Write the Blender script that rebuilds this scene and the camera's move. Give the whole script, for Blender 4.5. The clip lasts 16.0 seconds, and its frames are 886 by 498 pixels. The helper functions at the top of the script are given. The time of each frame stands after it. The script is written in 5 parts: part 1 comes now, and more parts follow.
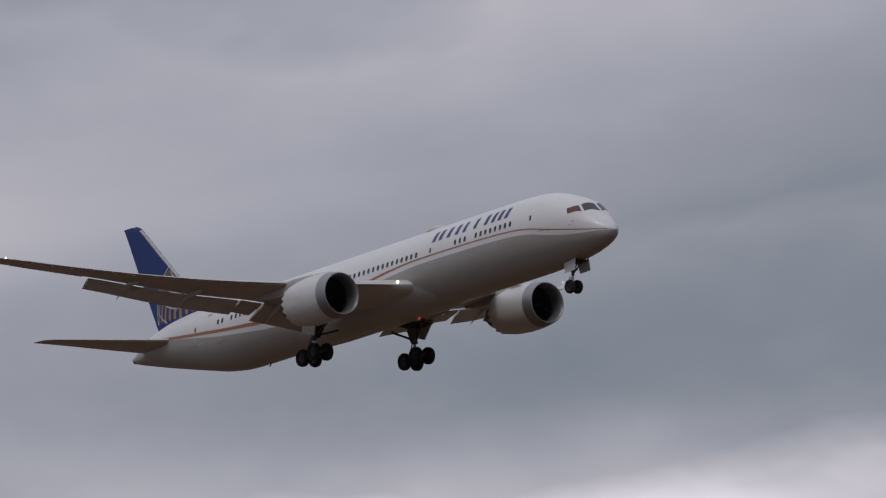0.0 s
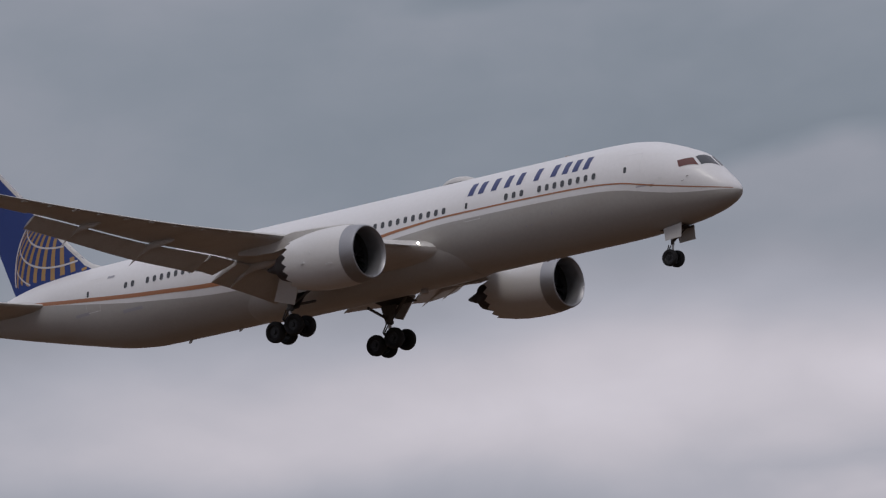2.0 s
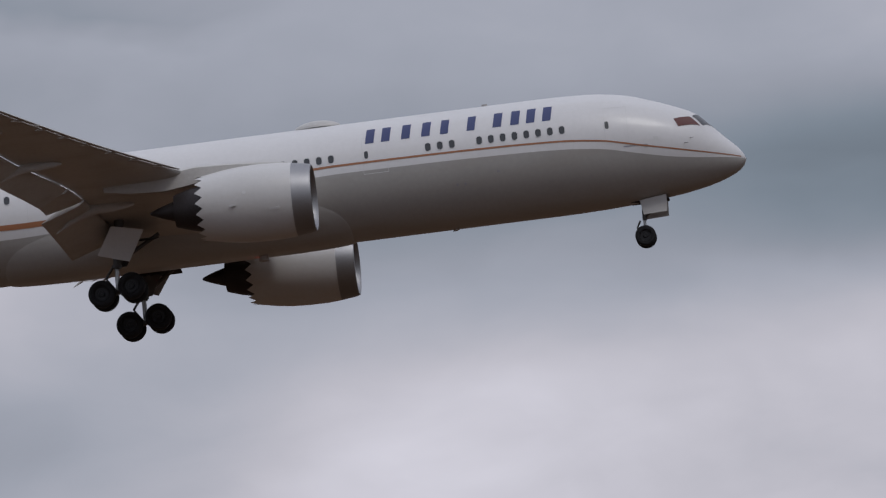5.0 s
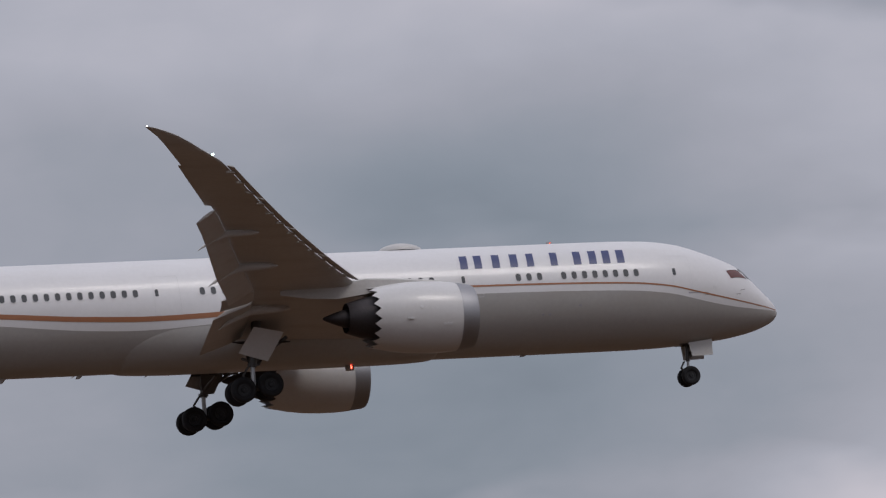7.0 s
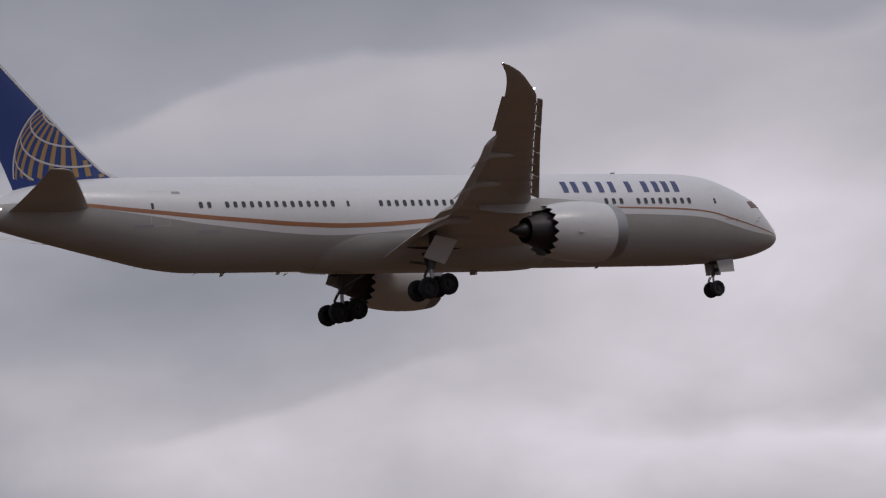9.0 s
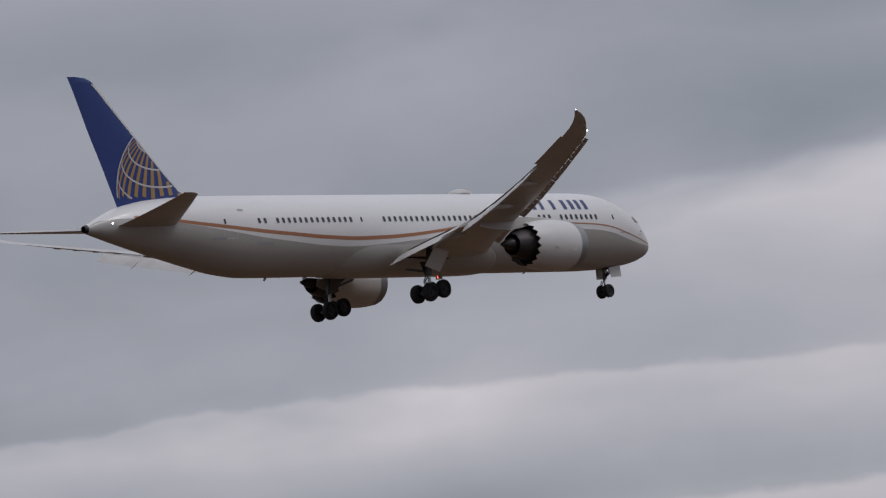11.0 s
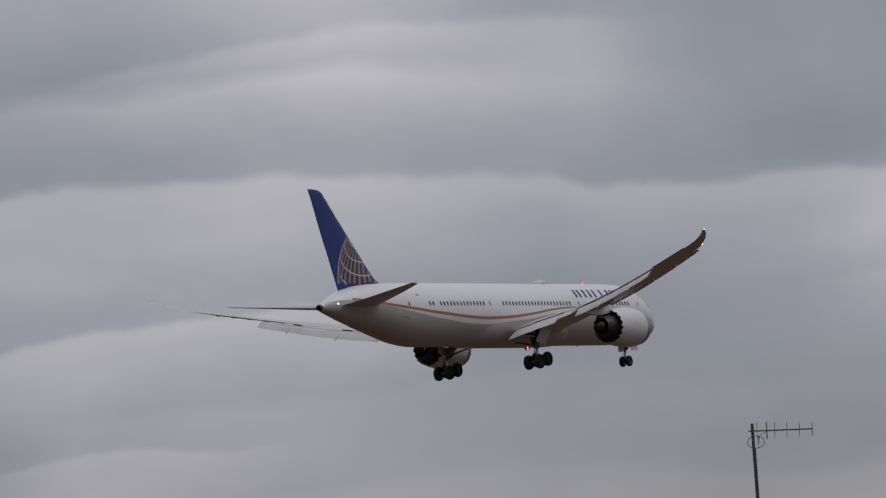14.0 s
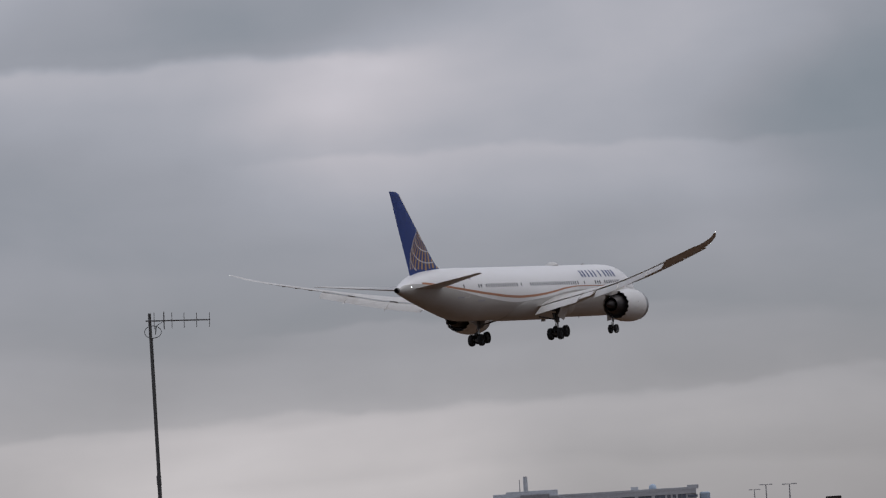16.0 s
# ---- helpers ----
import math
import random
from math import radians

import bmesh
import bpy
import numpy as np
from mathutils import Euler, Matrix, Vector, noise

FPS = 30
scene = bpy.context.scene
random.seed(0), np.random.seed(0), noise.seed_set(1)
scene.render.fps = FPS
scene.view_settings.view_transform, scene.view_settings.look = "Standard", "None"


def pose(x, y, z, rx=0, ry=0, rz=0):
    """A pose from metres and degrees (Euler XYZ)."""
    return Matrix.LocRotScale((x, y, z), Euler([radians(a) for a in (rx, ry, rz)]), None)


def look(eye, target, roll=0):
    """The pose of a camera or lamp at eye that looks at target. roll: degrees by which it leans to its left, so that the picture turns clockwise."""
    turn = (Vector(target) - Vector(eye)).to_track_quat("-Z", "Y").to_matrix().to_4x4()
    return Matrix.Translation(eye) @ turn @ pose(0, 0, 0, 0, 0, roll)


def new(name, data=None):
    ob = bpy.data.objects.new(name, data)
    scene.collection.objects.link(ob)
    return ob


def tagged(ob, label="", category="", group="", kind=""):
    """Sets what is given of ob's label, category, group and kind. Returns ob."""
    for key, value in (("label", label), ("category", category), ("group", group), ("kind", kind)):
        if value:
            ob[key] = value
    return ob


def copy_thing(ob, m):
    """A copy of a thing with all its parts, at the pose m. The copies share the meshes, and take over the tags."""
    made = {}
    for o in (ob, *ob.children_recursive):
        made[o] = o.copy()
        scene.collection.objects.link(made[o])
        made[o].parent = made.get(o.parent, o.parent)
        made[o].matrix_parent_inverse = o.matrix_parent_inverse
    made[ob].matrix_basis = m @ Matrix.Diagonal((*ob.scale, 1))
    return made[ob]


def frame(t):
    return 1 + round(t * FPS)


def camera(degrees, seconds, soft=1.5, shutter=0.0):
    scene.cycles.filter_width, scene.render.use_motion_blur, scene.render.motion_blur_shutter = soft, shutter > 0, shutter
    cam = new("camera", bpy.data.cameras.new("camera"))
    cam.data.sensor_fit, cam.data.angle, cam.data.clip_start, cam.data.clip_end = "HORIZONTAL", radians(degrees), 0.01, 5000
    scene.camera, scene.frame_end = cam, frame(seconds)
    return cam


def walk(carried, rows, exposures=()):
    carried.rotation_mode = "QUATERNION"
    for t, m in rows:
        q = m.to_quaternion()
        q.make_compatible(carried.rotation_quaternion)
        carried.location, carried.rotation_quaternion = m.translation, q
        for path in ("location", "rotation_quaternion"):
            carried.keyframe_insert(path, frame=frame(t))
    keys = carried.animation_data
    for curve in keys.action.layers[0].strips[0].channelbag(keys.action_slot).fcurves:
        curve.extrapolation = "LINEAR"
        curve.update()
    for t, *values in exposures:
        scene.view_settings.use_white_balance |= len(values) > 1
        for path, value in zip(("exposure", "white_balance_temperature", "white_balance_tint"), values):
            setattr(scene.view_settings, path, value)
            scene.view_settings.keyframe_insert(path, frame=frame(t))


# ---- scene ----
# ---- camera: hand-held telephoto, standing still and panning ----
cam = camera(7.564, 16.0, soft=1.25)
EYE = (0.0, 0.0, 1.7)
walk(cam, [
    (0.00, pose(*EYE, 98.9560, 5.6534, 51.6398)),
    (0.25, pose(*EYE, 98.9262, 5.6840, 50.2491)),
    (0.50, pose(*EYE, 98.9344, 5.6713, 48.7932)),
    (0.75, pose(*EYE, 99.0578, 5.5640, 47.2956)),
    (1.00, pose(*EYE, 99.2122, 5.3437, 45.7112)),
    (1.25, pose(*EYE, 99.3394, 4.8793, 43.9857)),
    (1.50, pose(*EYE, 99.4393, 4.4585, 42.1692)),
    (1.75, pose(*EYE, 99.4800, 4.4179, 40.3196)),
    (2.00, pose(*EYE, 99.4964, 4.4789, 38.3698)),
    (2.25, pose(*EYE, 99.5072, 4.4579, 36.1639)),
    (2.50, pose(*EYE, 99.5270, 4.4070, 34.0214)),
    (2.75, pose(*EYE, 99.5874, 4.2473, 32.4049)),
    (3.00, pose(*EYE, 99.6501, 4.1881, 30.7324)),
    (3.25, pose(*EYE, 99.7202, 4.5470, 28.5721)),
    (3.50, pose(*EYE, 99.7187, 4.9194, 25.9569)),
    (3.75, pose(*EYE, 99.5055, 4.8682, 22.6313)),
    (4.00, pose(*EYE, 99.2586, 4.8093, 19.0296)),
    (4.25, pose(*EYE, 99.0872, 5.1331, 15.5074)),
    (4.50, pose(*EYE, 99.0135, 5.4819, 12.0663)),
    (4.75, pose(*EYE, 99.1156, 5.5732, 8.9069)),
    (5.00, pose(*EYE, 99.3857, 5.5683, 5.7997)),
    (5.20, pose(*EYE, 99.7336, 5.5514, 3.2108)),
    (5.60, pose(*EYE, 100.1014, 5.4171, -1.7996)),
    (6.00, pose(*EYE, 100.0644, 5.1613, -6.5256)),
    (6.40, pose(*EYE, 99.7447, 4.8455, -10.9584)),
    (6.70, pose(*EYE, 99.3933, 4.6062, -14.0991)),
    (7.00, pose(*EYE, 99.0042, 4.3939, -17.0991)),
    (7.30, pose(*EYE, 98.6296, 4.2352, -19.9812)),
    (7.50, pose(*EYE, 98.3873, 4.1573, -21.8363)),
    (7.75, pose(*EYE, 98.2075, 4.0403, -24.1039)),
    (8.00, pose(*EYE, 98.0364, 4.0273, -26.2967)),
    (8.25, pose(*EYE, 97.7442, 4.3108, -28.3988)),
    (8.50, pose(*EYE, 97.4024, 4.6371, -30.4441)),
    (8.70, pose(*EYE, 97.1093, 4.7690, -32.0671)),
    (9.10, pose(*EYE, 96.5784, 4.8137, -35.0989)),
    (9.50, pose(*EYE, 96.1254, 4.5656, -37.8848)),
    (9.90, pose(*EYE, 95.7445, 4.2706, -40.4906)),
    (10.30, pose(*EYE, 95.4306, 4.1757, -42.9782)),
    (10.60, pose(*EYE, 95.2344, 4.3844, -44.8030)),
    (10.80, pose(*EYE, 95.1185, 4.7147, -46.0143)),
    (11.00, pose(*EYE, 95.0125, 5.1752, -47.2207)),
    (11.25, pose(*EYE, 94.8849, 5.0331, -47.9999)),
    (11.50, pose(*EYE, 94.7084, 4.6900, -48.6149)),
    (11.75, pose(*EYE, 94.3315, 4.7573, -49.7947)),
    (12.00, pose(*EYE, 94.0497, 4.6529, -51.0228)),
    (12.25, pose(*EYE, 94.2401, 3.9575, -51.9208)),
    (12.50, pose(*EYE, 94.4884, 3.3463, -52.9087)),
    (12.75, pose(*EYE, 94.4666, 3.5791, -54.5436)),
    (13.00, pose(*EYE, 94.3246, 3.9554, -56.1047)),
    (13.25, pose(*EYE, 94.1019, 3.7255, -56.8446)),
    (13.50, pose(*EYE, 93.8734, 3.4776, -57.3768)),
    (13.75, pose(*EYE, 93.7906, 3.7411, -58.0797)),
    (14.00, pose(*EYE, 93.7147, 4.0655, -58.8585)),
    (14.25, pose(*EYE, 93.5539, 4.1271, -59.7649)),
    (14.50, pose(*EYE, 93.3158, 4.1588, -60.6944)),
    (14.75, pose(*EYE, 92.9142, 4.3683, -61.5911)),
    (15.00, pose(*EYE, 92.5367, 4.5701, -62.3583)),
    (15.25, pose(*EYE, 92.3830, 4.6872, -62.8064)),
    (15.50, pose(*EYE, 92.3404, 4.6365, -63.1560)),
    (15.75, pose(*EYE, 92.3689, 4.0969, -63.6003)),
    (16.00, pose(*EYE, 92.4339, 3.4353, -64.0434)),
], exposures=[(0.0, -0.13, 6380, 11.5), (0.5, 0.01, 6380, 11.5), (1.0, 0.05, 6380, 11.5), (1.5, 0.07, 6480, 12.5), (2.0, 0.07, 6480, 12.8), (2.5, -0.01, 6380, 11.5), (3.0, 0.04, 6270, 10.5), (3.5, 0.10, 6270, 10.5), (4.0, -0.08, 6270, 10.5), (4.5, 0.08, 6270, 10.5), (5.0, 0.02, 6270, 10.5), (7.5, 0.22, 6480, 13.0), (8.0, -0.03, 6480, 13.0), (8.5, -0.16, 6480, 13.0), (11.0, 0.05, 6420, 10.5), (11.5, -0.01, 6420, 10.0), (12.0, 0.04, 6420, 10.0), (12.5, -0.06, 6420, 10.0), (13.0, -0.04, 6420, 10.0), (13.5, -0.10, 6420, 10.0), (14.0, -0.08, 6420, 10.0), (14.5, -0.11, 6420, 10.0), (15.0, 0.02, 6420, 10.0), (15.5, 0.03, 6420, 10.0), (16.0, 0.12, 6420, 10.0)])

# ---- world: bright overcast, layered cloud over a thin Nishita sky ----
SUN_EL, SUN_AZ = radians(52), radians(148)
world = bpy.data.worlds.new("overcast_sky")
scene.world = world
world.use_nodes = True
wn, wl = world.node_tree.nodes, world.node_tree.links
wn.clear()


def wnode(kind, **props):
    n = wn.new(kind)
    for k, v in props.items():
        if k == "blend":
            n.blend_type = v
        elif k == "op":
            n.operation = v
        elif k == "data":
            n.data_type = v
    return n


def wmath(op, a, b=None, c=None):
    n = wnode("ShaderNodeMath", op=op)
    for i, v in enumerate((a, b, c)):
        if v is None:
            continue
        if isinstance(v, (int, float)):
            n.inputs[i].default_value = v
        else:
            wl.new(v, n.inputs[i])
    return n.outputs[0]


def wvec(x, y, z):
    n = wnode("ShaderNodeCombineXYZ")
    for i, v in enumerate((x, y, z)):
        if isinstance(v, (int, float)):
            n.inputs[i].default_value = v
        else:
            wl.new(v, n.inputs[i])
    return n.outputs[0]


def wnoise(vec, scale, detail, rough, distort=0.0):
    n = wnode("ShaderNodeTexNoise")
    wl.new(vec, n.inputs["Vector"])
    n.inputs["Scale"].default_value, n.inputs["Detail"].default_value = scale, detail
    n.inputs["Roughness"].default_value, n.inputs["Distortion"].default_value = rough, distort
    return n.outputs["Fac"]


def wramp(fac, stops, mode="EASE"):
    n = wnode("ShaderNodeValToRGB")
    n.color_ramp.interpolation = mode
    el = n.color_ramp.elements
    while len(el) < len(stops):
        el.new(0.5)
    for e, (p, c) in zip(el, stops):
        e.position, e.color = p, (*c, 1)
    wl.new(fac, n.inputs[0])
    return n.outputs[0]


def wmix(fac, a, b):
    n = wnode("ShaderNodeMix", data="RGBA")
    for i, v in ((0, fac), (6, a), (7, b)):
        if isinstance(v, (int, float)):
            n.inputs[i].default_value = v
        elif isinstance(v, tuple):
            n.inputs[i].default_value = (*v, 1)
        else:
            wl.new(v, n.inputs[i])
    return n.outputs[2]


tc = wnode("ShaderNodeTexCoord")
sep = wnode("ShaderNodeSeparateXYZ")
wl.new(tc.outputs["Generated"], sep.inputs[0])
dx, dy, dz = sep.outputs
up = wmath("MAXIMUM", dz, 0.0)
elev = wmath("MULTIPLY", wmath("ARCSINE", dz), 180 / math.pi)
azim = wmath("MULTIPLY", wmath("ARCTAN2", dy, dx), 180 / math.pi)


def patches(wide, tall, shift=0.0):
    """Direction as a flat map: patches so many degrees wide and tall."""
    return wvec(wmath("DIVIDE", azim, wide), wmath("DIVIDE", elev, tall), shift)


warp = wmath("SUBTRACT", wnoise(patches(5.5, 2.6), 1.0, 3.0, 0.5), 0.5)
mid = wmath("SUBTRACT", wnoise(patches(5.0, 2.2, 3.1), 1.0, 4.0, 0.5, 0.3), 0.5)
fine = wmath("SUBTRACT", wnoise(patches(1.3, 0.75, 5.7), 1.0, 4.0, 0.55, 0.3), 0.5)


def smooth_step(v, lo, hi):
    n = wnode("ShaderNodeMapRange")
    n.interpolation_type = "SMOOTHSTEP"
    wl.new(v, n.inputs[0])
    n.inputs[1].default_value, n.inputs[2].default_value = lo, hi
    return n.outputs[0]


# thick and thin parts of the deck, in stops, by azimuth at a few elevations
AZ = [22, 24, 26, 28, 30, 32, 34, 36, 38, 40, 42, 44, 47, 52, 57, 62, 67, 72, 78, 84, 90, 95, 100, 105, 110, 115, 120, 125, 130, 135, 140, 146]
azn = wmath("DIVIDE", wmath("SUBTRACT", wmath("ADD", azim, wmath("MULTIPLY", warp, 3.0)), 22.0), 124.0)
elw = wmath("ADD", elev, wmath("MULTIPLY", warp, 1.2))


def level(el, stops):
    """Weight of one elevation times its ramp of thickness along the azimuth."""
    r = wramp(azn, [((a - 22.0) / 124.0, (0.5 + v / 4.0,) * 3) for a, v in zip(AZ, stops)])
    w = wmath("MULTIPLY", smooth_step(elw, el - 1.5, el), wmath("SUBTRACT", 1.0, smooth_step(elw, el, el + 1.5)))
    return wmath("MULTIPLY", w, wmath("MULTIPLY", wmath("SUBTRACT", r, 0.5), 4.0))


thick = level(0.5, [-0.11, 0.04, 0.55, 0.68, 0.29, -0.01, 0.01, -0.00, 0.07, 0.06, -0.15, -0.08, -0.03, -0.00, 0.00, -0.00, -0.00, -0.00, 0.00, 0.00, 0.00, 0.00, 0.00, 0.00, 0.00, 0.00, 0.00, -0.00, 0.00, 0.00, 0.00, 0.00])
thick = wmath("ADD", thick, level(2, [-0.28, -0.23, -0.24, -0.21, -0.12, 0.05, 0.15, -0.38, 0.28, 0.30, -0.45, -0.19, -0.03, 0.03, 0.02, -0.02, -0.01, -0.01, -0.00, 0.00, 0.01, 0.01, 0.01, 0.01, 0.00, 0.01, 0.00, -0.00, -0.01, 0.00, 0.01, 0.01]))
thick = wmath("ADD", thick, level(3.5, [-0.42, 0.23, 0.41, -0.10, -0.23, 0.26, 0.21, 0.13, 0.37, 0.22, 0.62, 0.36, 0.06, 0.19, 0.13, -0.12, -0.05, -0.03, -0.01, 0.01, 0.03, 0.04, 0.03, 0.01, 0.02, 0.02, 0.01, -0.01, -0.03, -0.00, 0.04, 0.04]))
thick = wmath("ADD", thick, level(5, [-0.06, 0.28, -0.35, -0.23, 0.26, 0.32, -0.02, -0.05, 0.29, 0.13, -0.25, -0.12, -0.24, 0.97, 0.78, -0.92, -0.13, -0.09, -0.02, 0.05, 0.14, 0.19, 0.10, 0.01, 0.09, 0.07, 0.04, -0.04, -0.21, -0.01, 0.20, 0.14]))
thick = wmath("ADD", thick, level(6.5, [-0.01, 0.01, -0.14, -0.25, -0.02, 0.69, 0.06, -0.06, -0.19, -0.36, -0.07, -0.23, -0.11, 1.01, -0.15, 0.73, 0.25, -0.35, -0.07, 0.13, 0.59, 0.92, 0.36, -0.22, 0.47, 0.28, 0.24, -0.06, -1.32, -0.04, 1.13, 0.42]))
thick = wmath("ADD", thick, level(8, [-0.01, -0.01, -0.03, -0.04, 0.01, 0.11, 0.03, -0.01, -0.03, 0.01, 0.22, 0.10, 0.07, 0.40, 0.37, -0.32, -0.16, -0.52, -0.13, 0.10, 0.62, 0.71, 0.02, -0.06, 0.02, 0.70, 0.48, 0.68, 0.54, -0.42, -0.54, 0.04]))
thick = wmath("ADD", thick, level(9.5, [-0.00, -0.00, -0.01, -0.01, 0.01, 0.02, 0.01, 0.00, -0.00, 0.01, 0.04, 0.03, 0.02, 0.00, -0.23, 0.20, 0.27, -0.55, -0.17, -0.18, -0.79, -0.41, 0.60, 0.28, 0.46, 0.85, -0.35, -0.47, -0.50, -0.34, 0.05, 0.61]))
thick = wmath("ADD", thick, level(11, [-0.00, -0.00, -0.00, -0.00, 0.00, 0.00, 0.00, 0.00, 0.00, 0.01, 0.01, 0.01, 0.01, 0.04, 0.15, 0.88, -0.28, 0.15, 0.01, 0.03, 0.24, 0.01, -0.36, -0.00, 0.17, 0.27, -0.26, -0.66, -0.47, 0.14, 0.30, -0.08]))
thick = wmath("ADD", thick, level(12.5, [0.00, 0.00, 0.00, 0.00, 0.00, 0.00, 0.00, 0.00, 0.00, 0.00, 0.00, 0.01, 0.01, 0.03, 0.07, 0.17, 0.00, 0.03, 0.01, 0.03, 0.07, 0.10, 0.01, 0.04, 0.01, 0.28, -0.01, -0.58, -0.23, -0.45, -0.08, -0.06]))
rough = wmath("SUBTRACT", 1.0, wmath("MULTIPLY", smooth_step(elev, 4.5, 9.0), 0.45))
# billows: stacked rolls, each bright along its bumpy top and fading to a grey base
bumps = wmath("SUBTRACT", wnoise(patches(8.0, 3.6), 1.0, 5.0, 0.52, 0.15), 0.5)
saw = wmath("FRACT", wmath("ADD", wmath("MULTIPLY", wmath("LOGARITHM", wmath("ADD", wmath("MAXIMUM", elev, 0.0), 1.5), math.e), 4.2), wmath("MULTIPLY", bumps, 2.3)))
roll = wmath("SMOOTH_MIN", wmath("DIVIDE", saw, 0.8), wmath("DIVIDE", wmath("SUBTRACT", 1.0, saw), 0.2), 0.25)
faint = smooth_step(wnoise(patches(9.0, 3.5, 7.3), 1.0, 2.0, 0.5), 0.36, 0.62)
lump = wmath("MULTIPLY", wmath("MULTIPLY", wmath("SUBTRACT", roll, 0.5), wmath("MULTIPLY", faint, wmath("ADD", 0.3, wmath("MULTIPLY", smooth_step(elev, 1.0, 5.5), 0.7)))), 0.74)
swirl = wmath("MULTIPLY", rough, wmath("ADD", lump, wmath("ADD", wmath("MULTIPLY", mid, 1.2), wmath("MULTIPLY", fine, 0.46))))


# cloud banks: each a long roll with a crisp bright top and a grey base, darker air above it
def bank(gain, depth, *line):
    """line: (azimuth, elevation) along the top edge, from high azimuth to low."""
    lo, hi = line[-1][0], line[0][0]
    span = hi - lo
    along = wmath("DIVIDE", wmath("SUBTRACT", bank_az, lo), span)
    low, tall = min(e for _, e in line) - 0.01, max(e for _, e in line) + 0.01
    top = wramp(along, [((a - lo) / span, ((e - low) / (tall - low),) * 3) for a, e in reversed(line)])
    top = wmath("ADD", wmath("MULTIPLY", top, tall - low), low)
    below = wmath("DIVIDE", wmath("SUBTRACT", wmath("ADD", top, bank_edge), elev), depth)
    body = wramp(wmath("ADD", wmath("MULTIPLY", below, 0.4), 0.5), [(0.12, (0.5,) * 3), (0.44, (0.24,) * 3), (0.492, (0.3,) * 3), (0.548, (0.96,) * 3), (0.68, (0.8,) * 3), (0.95, (0.5,) * 3)])
    ends = wmath("MULTIPLY", smooth_step(bank_az, lo - 0.9, lo + 0.5), wmath("SUBTRACT", 1.0, smooth_step(bank_az, hi - 0.5, hi + 0.9)))
    return wmath("MULTIPLY", wmath("MULTIPLY", wmath("SUBTRACT", body, 0.5), 2.0 * gain), ends)


puff = wmath("SUBTRACT", wnoise(patches(1.1, 0.8, 2.3), 1.0, 4.0, 0.55), 0.5)
bank_az = wmath("ADD", azim, wmath("MULTIPLY", mid, 1.2))
bank_edge = wmath("ADD", wmath("MULTIPLY", puff, 0.32), wmath("MULTIPLY", bumps, 0.25))
banks = bank(0.35, 1.0, (37.9, 4.3), (37.2, 4.35), (35.0, 4.44), (32.7, 4.5), (30.0, 4.33), (29.4, 4.17), (26.4, 4.2))
for b in (
    bank(0.22, 0.9, (34.0, 5.35), (33.2, 5.5), (31.2, 5.75), (29.5, 5.63)),
    bank(0.26, 1.2, (42.6, 5.35), (40.7, 5.45), (38.4, 5.68), (36.5, 5.75)),
    bank(0.29, 0.7, (43.5, 2.66), (40.4, 2.68), (37.7, 2.75), (34.9, 3.05), (33.1, 3.3), (31.0, 3.3)),
    bank(0.24, 0.6, (46.5, 3.62), (44.3, 3.82), (41.4, 3.85), (38.6, 3.88)),
    bank(0.18, 0.5, (39.5, 2.0), (36.0, 2.05), (33.0, 2.2)),
    bank(0.14, 0.6, (27.2, 3.25), (25.4, 3.3), (22.6, 3.25)),
    bank(0.12, 0.5, (27.0, 1.8), (24.0, 1.86)),
    bank(0.14, 0.6, (30.5, 1.02), (27.0, 1.08), (22.0, 1.24)),
    bank(0.26, 1.3, (59.3, 7.5), (58.1, 7.85), (56.3, 8.37), (54.6, 8.4)),
    bank(0.18, 1.0, (57.8, 5.3), (56.8, 5.5), (55.0, 5.9)),
):
    banks = wmath("ADD", banks, b)
calm = wmath("ADD", 0.5, wmath("MULTIPLY", smooth_step(azim, 44.0, 50.0), 0.5))
stops_all = wmath("ADD", wmath("ADD", thick, banks), wmath("MULTIPLY", swirl, calm))
lum = wmath("POWER", 2.0, wmath("MINIMUM", stops_all, 1.6))
tone = wramp(wmath("ADD", 0.5, wmath("MULTIPLY", stops_all, 0.35)), [(0.25, (0.87, 1.0, 1.16)), (0.48, (0.965, 0.992, 1.12)), (0.72, (1.03, 0.985, 1.06))])
low = wmath("SUBTRACT", 1.0, smooth_step(elev, 0.0, 3.0))
tone = wmix(wmath("MULTIPLY", low, 0.8), tone, (1.05, 0.99, 0.975))
vt = wnode("ShaderNodeVectorMath", op="SCALE")
wl.new(tone, vt.inputs[0])
wl.new(wmath("MULTIPLY", lum, 0.33), vt.inputs[3])
cloud = vt.outputs[0]
gain = wmath("ADD", 1.0, wmath("MULTIPLY", wmath("POWER", up, 1.5), 1.5))
vm = wnode("ShaderNodeVectorMath", op="SCALE")
wl.new(cloud, vm.inputs[0])
wl.new(gain, vm.inputs[3])
bg_cloud = wnode("ShaderNodeBackground")
wl.new(vm.outputs[0], bg_cloud.inputs[0])
sky = wnode("ShaderNodeTexSky")
sky.sky_type, sky.sun_disc, sky.sun_elevation, sky.sun_rotation = "NISHITA", False, SUN_EL, SUN_AZ
bg_sky = wnode("ShaderNodeBackground")
wl.new(sky.outputs[0], bg_sky.inputs[0])
bg_sky.inputs[1].default_value = 0.05
msh = wnode("ShaderNodeMixShader")
msh.inputs[0].default_value = 0.93
wl.new(bg_sky.outputs[0], msh.inputs[1])
wl.new(bg_cloud.outputs[0], msh.inputs[2])
wout = wnode("ShaderNodeOutputWorld")
wl.new(msh.outputs[0], wout.inputs[0])

